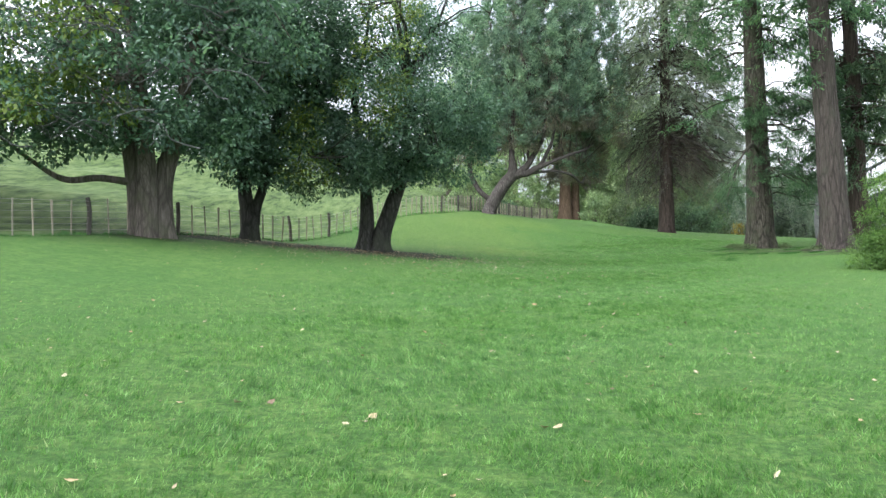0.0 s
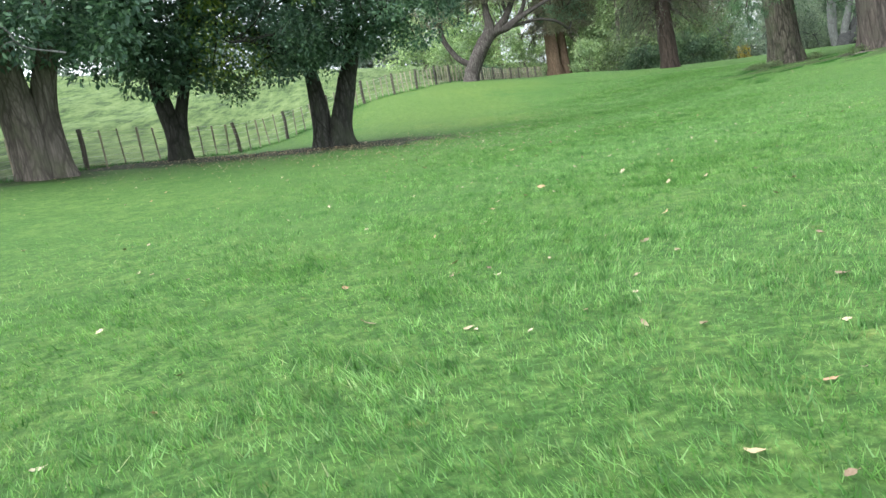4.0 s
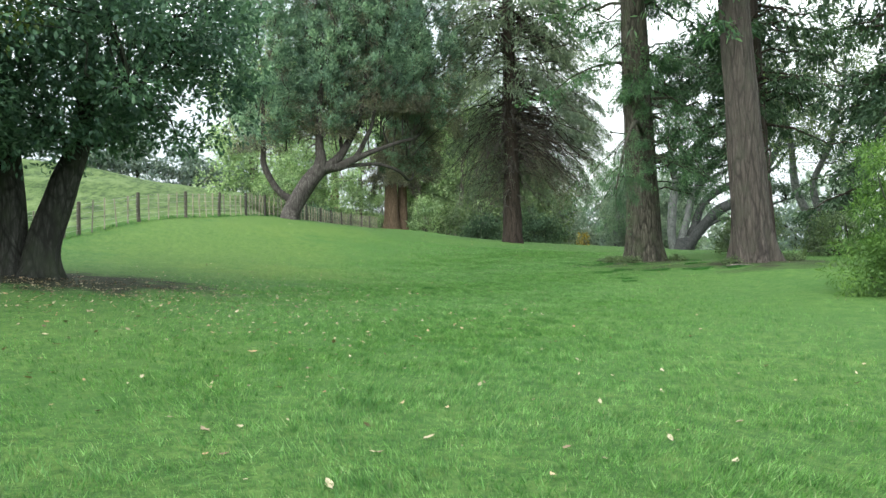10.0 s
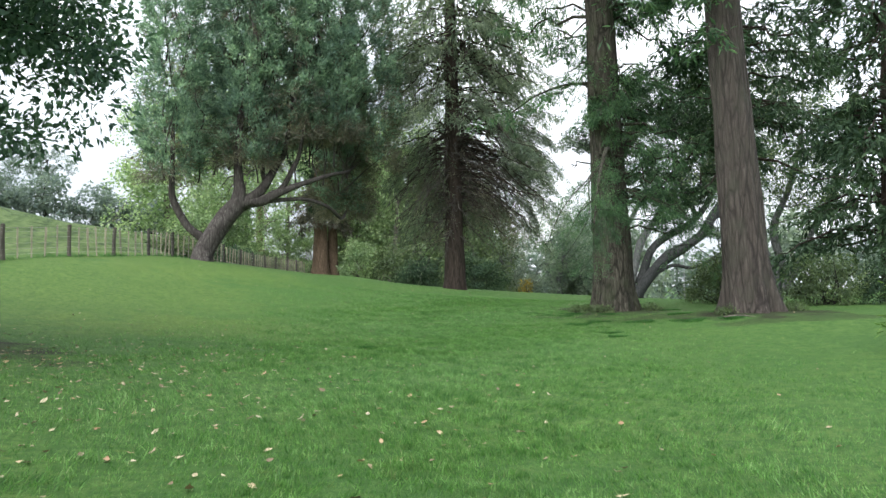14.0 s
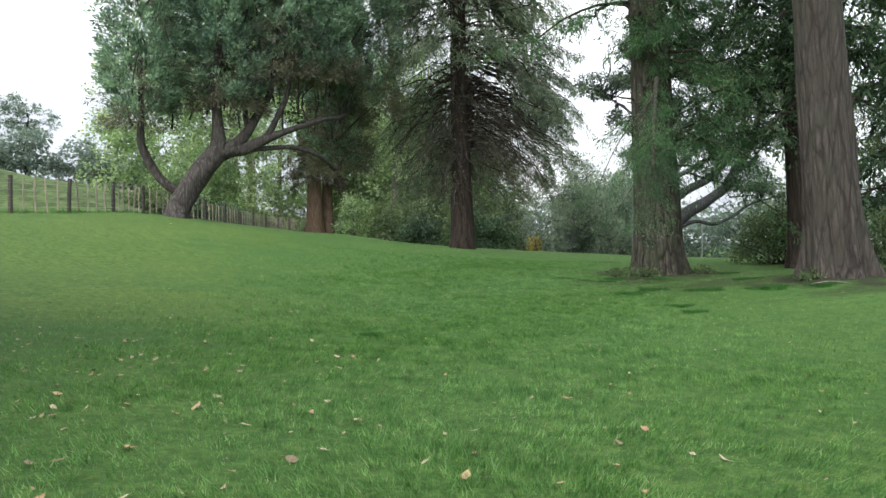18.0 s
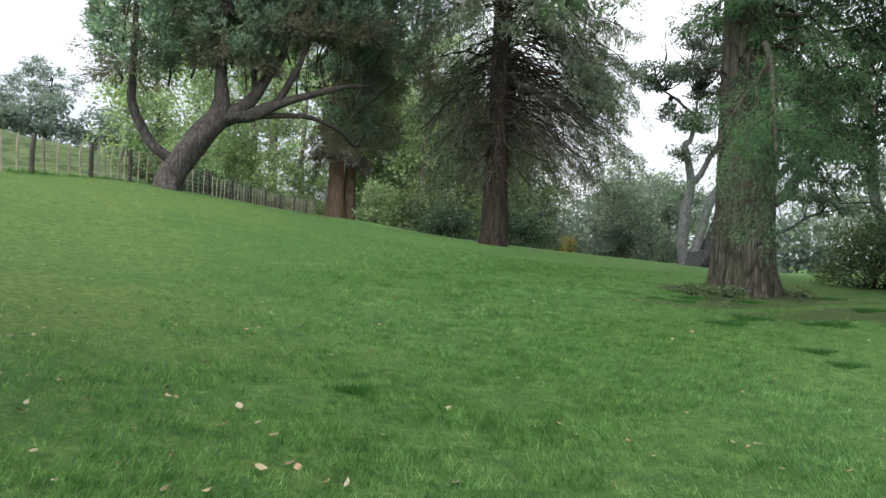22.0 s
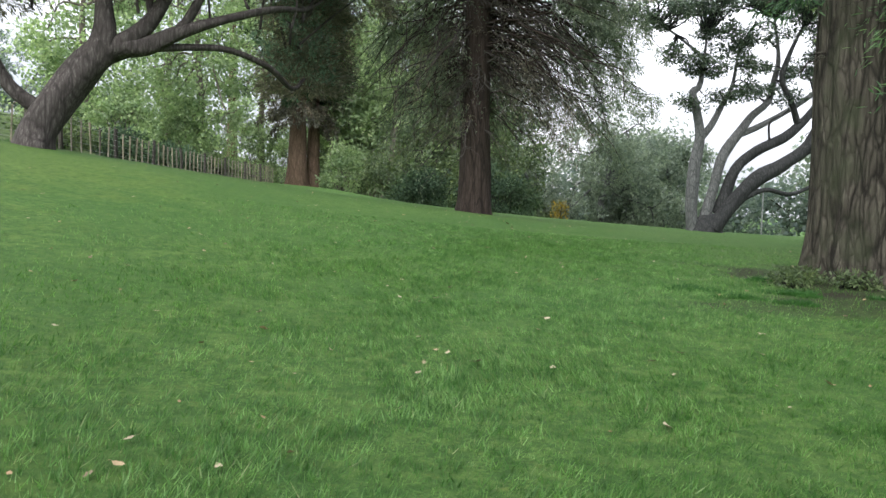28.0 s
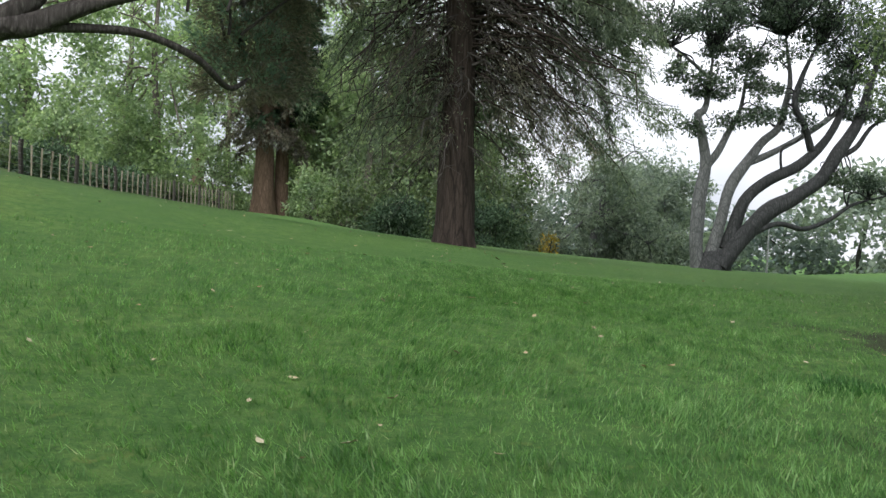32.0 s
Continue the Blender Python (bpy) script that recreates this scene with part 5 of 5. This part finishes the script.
def fence():
    rng = np.random.default_rng(5)
    foot = at(-10.7, 30)
    ob = thing("fence", foot, "wire fence of dark round posts and thin weathered battens", "fence")

    def cap_mesh(seed):
        v, f = stake(0.075, 1.22, seed)
        me = bpy.data.meshes.new("post")
        me.from_pydata(v.tolist(), [], [tuple(dict.fromkeys(q)) for q in f.tolist()])
        me.materials.append(wood_post)
        return me
    posts = [cap_mesh(k) for k in range(5)]
    battens = [board(0.05, 0.03, 1.08, k) for k in range(6)]
    ys = np.linspace(4, 100, 4000)
    xs = fence_x(ys)
    arc = np.r_[0, np.cumsum(np.hypot(np.diff(xs), np.diff(ys)))]
    line = []
    stands = [3.7, 7.7, 11.7, 15.7, 19.7, 23.4, 27.9, 32.2, 36.3, 40.1, 44.2, 48.3, 52.4, 55.9, 59.3, 62.1, 66.3, 71.1, 75.4, 79.5, 83.7, 87.8, 92.0, 96.1, 100.2]
    gaps = [(a + (b - a) * q / n, q == 0) for a, b, n in ((a, b, 5 if a < 59 else 6) for a, b in zip(stands, stands[1:])) for q in range(n)]
    for s, post in gaps:
        y = float(np.interp(s, arc, ys))
        x = float(fence_x(y))
        o = new("post" if post else "batten", posts[rng.integers(5)] if post else battens[rng.integers(6)])
        o.parent = ob
        z = float(height(x, y))
        o.location = Vector((x, y, z - 0.02 if post else z + 0.06)) - foot
        o.rotation_euler = (rng.normal() * 0.025, rng.normal() * 0.025, rng.uniform(0, 6.28) if post else radians(-18) + rng.normal() * 0.15)
        if not post:
            o.scale = (1, 1, rng.uniform(0.93, 1.05))
        if post:
            line.append((x, y, z))
    line = np.array(line)
    for h in (0.18, 0.36, 0.55, 0.75, 0.95, 1.08):
        part("wire", mesh_from("wire", *tube(line + np.array([0.03, 0, h]), [0.004, 0.004], 4), wire_mat), ob)


fence()


def lamp_post():
    base = at(46.2, 90.6)
    ob = thing("lamp_post", base, "slim grey lamp post on the far side of the lawn", "lamp post")
    b = np.array(base)
    part("pole", mesh_from("pole", *tube(np.array([b, b + [0, 0, 2], b + [0, 0, 4.2]]), [0.06, 0.05, 0.04], 10), steel_mat), ob)
    part("lantern", mesh_from("lantern", *tube(np.array([b + [0, 0, 4.15], b + [0, 0, 4.3], b + [0, 0, 4.5], b + [0, 0, 4.56]]), [0.06, 0.16, 0.2, 0.05], 12), steel_mat), ob)


lamp_post()


# ---- grass blades where the walk passes ----
def grass_material():
    m, t, b = material("grass_blade")
    geo = t.nodes.new("ShaderNodeNewGeometry")
    c = ramp(t, geo.outputs["Random Per Island"], [(0.0, (0.05, 0.12, 0.03)), (0.45, (0.092, 0.2, 0.055)), (0.82, (0.145, 0.27, 0.085)), (0.95, (0.165, 0.275, 0.11)), (1.0, (0.22, 0.25, 0.13))])
    patch = noise_at(t, mapped(t, (1, 1, 0.2)), 3.6, 6.0, 0.65)
    c = blend(t, 1.0, c, ramp(t, patch, [(0.38, (0.58, 0.7, 0.58)), (0.62, (1.36, 1.27, 1.34))]), "MULTIPLY")
    straw = noise_at(t, mapped(t, (1, 1, 0.2)), 5.5, 5.0, 0.65)
    c = blend(t, ramp(t, straw, [(0.57, (0, 0, 0)), (0.72, (0.5, 0.5, 0.5))]), c, (0.152, 0.160, 0.076))
    tussock = noise_at(t, mapped(t, (1, 1, 0.2)), 9.5, 5.0, 0.6)
    c = blend(t, 1.0, c, ramp(t, tussock, [(0.4, (0.66, 0.72, 0.66)), (0.58, (1.16, 1.13, 1.16))]), "MULTIPLY")
    # a rougher, tufted sward at the lower end of the lawn
    split = t.nodes.new("ShaderNodeSeparateXYZ")
    t.links.new(mapped(t, (1, 1, 1)), split.inputs[0])
    low = t.nodes.new("ShaderNodeMapRange")
    low.inputs["From Min"].default_value, low.inputs["From Max"].default_value = 24.0, 13.0
    t.links.new(split.outputs["Y"], low.inputs["Value"])
    tufty = noise_at(t, mapped(t, (1, 1, 0.2)), 15.0, 4.0, 0.65)
    c = blend(t, low.outputs[0], c, blend(t, 1.0, c, ramp(t, tufty, [(0.4, (0.76, 0.81, 0.76)), (0.52, (1.04, 1.04, 1.04)), (0.64, (1.24, 1.18, 1.28))]), "MULTIPLY"))
    t.links.new(c, b.inputs["Base Color"])
    b.inputs["Roughness"].default_value = 0.55
    b.inputs["Specular IOR Level"].default_value = 0.3
    tr = t.nodes.new("ShaderNodeBsdfTranslucent")
    t.links.new(blend(t, 1.0, c, (1.15, 1.25, 0.85), "MULTIPLY"), tr.inputs[0])
    mix = t.nodes.new("ShaderNodeMixShader")
    mix.inputs[0].default_value = 0.5
    t.links.new(b.outputs[0], mix.inputs[1])
    t.links.new(tr.outputs[0], mix.inputs[2])
    t.links.new(mix.outputs[0], t.nodes["Material Output"].inputs[0])
    return m


def lumpy(x, y):
    return (np.sin(x * 1.9 + 1.3 * np.sin(y * 1.1)) * np.sin(y * 2.3 + 1.7 * np.sin(x * 0.9 + 1)) + 0.7 * np.sin(x * 5.1 + 2 * np.sin(y * 3.7)) * np.sin(y * 4.3 + np.sin(x * 2.9)))


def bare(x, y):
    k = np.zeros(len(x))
    for sx, sy, rx, ry, amount in SOIL_SHADE:
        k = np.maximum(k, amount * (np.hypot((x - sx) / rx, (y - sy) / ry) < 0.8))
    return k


def walk_x(y):
    return np.interp(y, (0, 7, 20, 34, 43, 60), (0.2, 0.8, 3.0, 5.8, 9.2, 15))


def lawn_grass():
    rng = np.random.default_rng(9)
    n = 1020000
    y = 3.2 + 52 * rng.random(n)
    x = walk_x(y) + rng.normal(size=n) * np.interp(y, (8, 18), (3.4, 2.7)) + np.interp(y, (8, 18), (-0.9, 0.3))
    lump = lumpy(x, y)
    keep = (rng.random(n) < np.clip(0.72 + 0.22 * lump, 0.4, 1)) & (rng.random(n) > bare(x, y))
    x, y, lump = x[keep], y[keep], lump[keep]
    n = len(x)
    foot = np.stack([x, y, height(x, y) - 0.004], 1)
    tuft_y = np.sin(x * 13 + 3.1 * np.sin(y * 5.3 + x)) * np.sin(y * 11 + 2.7 * np.sin(x * 6.1 - y)) + 0.6 * np.sin(x * 29 + 3 * np.sin(y * 13)) * np.sin(y * 25 + 3 * np.sin(x * 11))
    h = rng.uniform(0.026, 0.056, n) * np.clip(1 + 0.25 * lump + 0.5 * tuft_y, 0.5, 1.7)
    swirl = np.stack([np.sin(x * 0.8 + y * 0.5), np.cos(y * 0.7 - x * 0.6)], 1) * 0.35
    lean = rng.normal(size=(n, 2)) * 0.5 + swirl
    a = rng.uniform(0, 6.28, n)
    w = np.stack([np.cos(a), np.sin(a), np.zeros(n)], 1) * (rng.uniform(0.0026, 0.0055, n) * np.clip(h / 0.05, 0.7, 1.3))[:, None]
    tip = foot + np.c_[lean, np.ones(n)] * h[:, None]
    v = np.stack([foot - w, foot + w, tip], 1).reshape(-1, 3)
    ob = new("grass", mesh_from("grass", v, np.arange(n * 3).reshape(-1, 3), grass_material()))
    tagged(ob, "short mown grass blades of the lawn", "grass", kind="stuff")
    return ob


lawn_grass()

# ---- long dark tufts left by the mower ----
tuft_mat = leaf_material("leaf_tuft", (0.023, 0.078, 0.017), (0.039, 0.125, 0.027), (0.062, 0.172, 0.039), 0.4)


def tuft(x, y, r, h, n, seed):
    rng = np.random.default_rng(seed)
    base = at(x, y)
    a, k = rng.uniform(0, 6.28, n), np.sqrt(rng.random(n)) * r
    k = k * (0.75 + 0.35 * np.sin(a * 3 + seed) + 0.3 * rng.random(n))
    px, py = x + np.cos(a) * k * 1.2, y + np.sin(a) * k
    p = np.stack([px, py, height(px, py) - 0.005], 1)
    d = np.stack([np.cos(a) * 0.5, np.sin(a) * 0.5, np.ones(n)], 1) + rng.normal(size=(n, 3)) * 0.35
    ob = new("grass_tuft", mesh_from("grass_tuft", *kites(p - np.array(base), d, rng.normal(size=(n, 3)), h * rng.uniform(0.5, 1.2, n), 0.008), tuft_mat))
    ob.location = base
    tagged(ob, "dark tuft of longer grass standing in the lawn", "grass tuft", "grass tufts", "stuff")


for k, (x, y, r) in enumerate(((5.75, 36.8, 0.16), (14.9, 46.9, 0.35), (16.0, 46.2, 0.3), (18.6, 43.2, 0.4), (17.4, 44.1, 0.35), (15.5, 48.3, 0.3), (19.0, 47.3, 0.3), (15.2, 42.6, 0.4), (16.4, 41.8, 0.45), (17.5, 41.3, 0.35), (14.2, 43.5, 0.3), (13.5, 47.3, 0.32), (13.8, 46.6, 0.26), (14.3, 46.1, 0.24), (13.3, 42.9, 0.34), (12.9, 40.0, 0.24), (12.5, 38.9, 0.22))):
    tuft(x, y, r, 0.06, int(4200 * r), 200 + k)


def fence_grass():
    """A strip of long unmown grass at the foot of the fence."""
    rng = np.random.default_rng(17)
    n = 8000
    y = 6 + 60 * rng.random(n) ** 1.4
    x = fence_x(y) + rng.normal(size=n) * 0.16 + 0.05
    p = np.stack([x, y, height(x, y) - 0.01], 1)
    tall = rng.uniform(0.05, 0.15, n) * np.clip(1 + 0.5 * np.sin(y * 2.1 + 2 * np.sin(y * 0.7)), 0.4, 1.5)
    d = np.array([0, 0, 1.0]) + rng.normal(size=(n, 3)) * 0.35
    ob = new("fence_grass", mesh_from("fence_grass", *kites(p, d, rng.normal(size=(n, 3)), tall, 0.016), tuft_mat))
    tagged(ob, "long dark unmown grass along the foot of the fence", "grass", kind="stuff")


fence_grass()


# ---- fallen leaves ----
def dry_leaf_material():
    m, t, b = material("fallen_leaf")
    info = t.nodes.new("ShaderNodeObjectInfo")
    geo = t.nodes.new("ShaderNodeNewGeometry")
    add = t.nodes.new("ShaderNodeMath")
    add.operation = "FRACT"
    mix = t.nodes.new("ShaderNodeMath")
    t.links.new(info.outputs["Random"], mix.inputs[0])
    t.links.new(geo.outputs["Random Per Island"], mix.inputs[1])
    t.links.new(mix.outputs[0], add.inputs[0])
    c = ramp(t, add.outputs[0], [(0.0, (0.1, 0.062, 0.038)), (0.25, (0.24, 0.2, 0.125)), (0.55, (0.34, 0.31, 0.21)), (0.84, (0.31, 0.23, 0.125)), (1.0, (0.27, 0.155, 0.09))])
    vein = noise_at(t, mapped(t, (1, 1, 1)), 40.0, 4.0)
    c = blend(t, 1.0, c, ramp(t, vein, [(0.3, (0.7, 0.68, 0.62)), (0.7, (1.1, 1.1, 1.1))]), "MULTIPLY")
    t.links.new(c, b.inputs["Base Color"])
    b.inputs["Roughness"].default_value = 0.7
    return m


dry_leaf = dry_leaf_material()


def leaf_shape(seed, length):
    """A curled leaf blade with a stalk, lying on the grass."""
    rng = np.random.default_rng(seed)
    m = 7
    u = np.linspace(0, 1, m)
    half = length * rng.uniform(0.2, 0.32) * np.sin(np.pi * u ** 0.85) ** 0.8 + 0.002
    curl = rng.uniform(0.1, 0.4) * length
    zc = curl * (u - 0.5) ** 2 * 2
    edge = rng.uniform(0.1, 0.45) * half
    mid = np.stack([u * length - length / 2, np.zeros(m), zc], 1)
    left = mid + np.stack([np.zeros(m), half, edge + rng.normal(size=m) * 0.004], 1)
    right = mid + np.stack([np.zeros(m), -half, edge * rng.uniform(0.3, 1.5) + rng.normal(size=m) * 0.004], 1)
    v = np.vstack([left, mid, right, [[-length * 0.8, 0.002, zc[0] + 0.004], [-length * 0.8, -0.002, zc[0] + 0.004], [-length * 0.5, -0.002, zc[0]], [-length * 0.5, 0.002, zc[0]]]])
    f = [(i, m + i, m + i + 1, i + 1) for i in range(m - 1)] + [(m + i, 2 * m + i, 2 * m + i + 1, m + i + 1) for i in range(m - 1)] + [(3 * m, 3 * m + 1, 3 * m + 2, 3 * m + 3)]
    v[:, 2] -= v[:, 2].min()
    return v, np.array(f)


def fallen_leaves():
    rng = np.random.default_rng(31)
    shapes = [leaf_shape(k, (0.09, 0.11, 0.13, 0.15, 0.1, 0.12, 0.08, 0.14)[k]) for k in range(8)]
    meshes = [mesh_from("fallen_leaf", v, f, dry_leaf) for v, f in shapes]
    spots = []
    n = 0
    while len(spots) < 1500:
        y = rng.uniform(4, 62)
        px = np.interp(y, (0, 7, 20, 34, 43, 60), (0.2, 0.8, 3.0, 5.8, 9.2, 15))
        x = px + rng.normal() * 5.0
        near_c = math.exp(-((x + 4) ** 2 + (y - 32.5) ** 2) / 22)
        left = math.exp(-((x - 0.8) ** 2 / 14 + (y - 30.5) ** 2 / 60))
        if rng.random() < 0.07 + 0.9 * near_c + 0.5 * left:
            spots.append((x, y))
    for k in range(1300):
        spots.append((-5.2 + rng.normal() * 3.3, 31.8 + rng.normal() * 1.6))
    for k in range(420):
        spots.append((-4.0 + rng.normal() * 3.6, 28.4 + rng.normal() * 2.2))
    broad = [(10.15, 45.87), (10.4, 45.0), (8.9, 43.45), (7.33, 43.05), (9.47, 46.03), (14.14, 45.06), (4.79, 35.92), (4.91, 34.42), (6.43, 36.17), (7.2, 35.4), (8.36, 34.58), (7.16, 38.32), (2.65, 29.95), (4.53, 30.84), (5.02, 28.31),
             (1.38, 18.56), (0.35, 18.22), (0.73, 15.34), (1.56, 16.25), (2.87, 15.78), (3.95, 15.91), (-1.9, 6.85), (0.73, 6.44), (-0.73, 6.55), (-0.91, 6.27), (3.89, 19.79)]
    small = [(8.31, 47.28), (8.32, 49.27), (9.05, 49.49), (8.9, 50.25), (11.23, 48.22), (9.57, 48.63), (6.18, 45.62), (11.26, 44.8), (6.68, 41.39), (6.67, 41.02), (7.46, 41.16), (8.5, 42.8), (7.54, 37.67), (3.49, 35.36), (5.01, 35.15),
             (5.21, 41.31), (6.57, 29.59), (6.23, 29.98), (5.8, 29.93), (3.92, 30.86), (4.63, 34.01), (-0.15, 19.57), (0.97, 18.69), (3.59, 19.18), (2.73, 17.75), (1.39, 22.92), (2.04, 25.88), (2.5, 21.92), (6.61, 25.77), (-3.72, 7.58), (-3.7, 8.42), (-2.1, 7.77), (-2.42, 9.81)]
    for size, group in ((0.64, broad), (0.46, small)):
        for x, y in group:
            i = int(rng.integers(8))
            o = new("fallen_leaf", meshes[i])
            o.matrix_basis = pose(x, y, float(height(x, y)) + 0.03, rng.normal() * 12, rng.normal() * 12, rng.uniform(0, 360)) @ Matrix.Diagonal((size, size * 1.3, size, 1))
            tagged(o, "curled tan fallen leaf lying on the lawn" if size > 0.5 else "dry pale fallen leaf lying on the lawn", "fallen leaf", "fallen leaves")
    rest = []
    for k, (x, y) in enumerate(spots):
        px = np.interp(y, (0, 7, 20, 34, 43, 60), (0.2, 0.8, 3.0, 5.8, 9.2, 15))
        s = rng.uniform(0.32, 0.66)
        m = pose(x, y, float(height(x, y)) + 0.018, rng.normal() * 14, rng.normal() * 14, rng.uniform(0, 360))
        i = int(rng.integers(8))
        if abs(x - px) < 3.0 and n < 225 and y > 4:
            s *= 1.25
            o = new("fallen_leaf", meshes[i])
            o.matrix_basis = m @ Matrix.Diagonal((s, s, s, 1))
            tagged(o, "dry pale fallen leaf lying on the lawn", "fallen leaf", "fallen leaves")
            n += 1
        else:
            v, f = shapes[i]
            rest.append(((np.c_[v * s, np.ones(len(v))] @ np.array(m).T)[:, :3], f))
    ob = new("leaf_litter", mesh_from("leaf_litter", *joined(rest), dry_leaf))
    tagged(ob, "scattered dry leaves lying over the lawn", "leaf litter", kind="stuff")


fallen_leaves()


# ---- a stick at the foot of the redwood ----
def fallen_stick():
    base = at(17.7, 41.2, 0.02)
    ob = thing("fallen_stick", base, "pale bent stick lying on the grass", "stick")
    ends = [(-0.5, 0.1, 0.01), (-0.2, 0.02, 0.06), (0.15, 0.03, 0.05), (0.5, -0.12, 0.0)]
    stem = part("stem", mesh_from("stem", *tube(curve_points(rel(base, ends), 14), [0.016, 0.02, 0.015, 0.008], 8, 0, 0, 0, 5, 3, 0.08), bark_pale), ob)
    part("twig", mesh_from("twig", *tube(curve_points(rel(base, [(0.1, 0.03, 0.05), (0.25, 0.12, 0.07), (0.36, 0.22, 0.04)]), 8), [0.009, 0.006, 0.004], 6), bark_pale), stem)


fallen_stick()
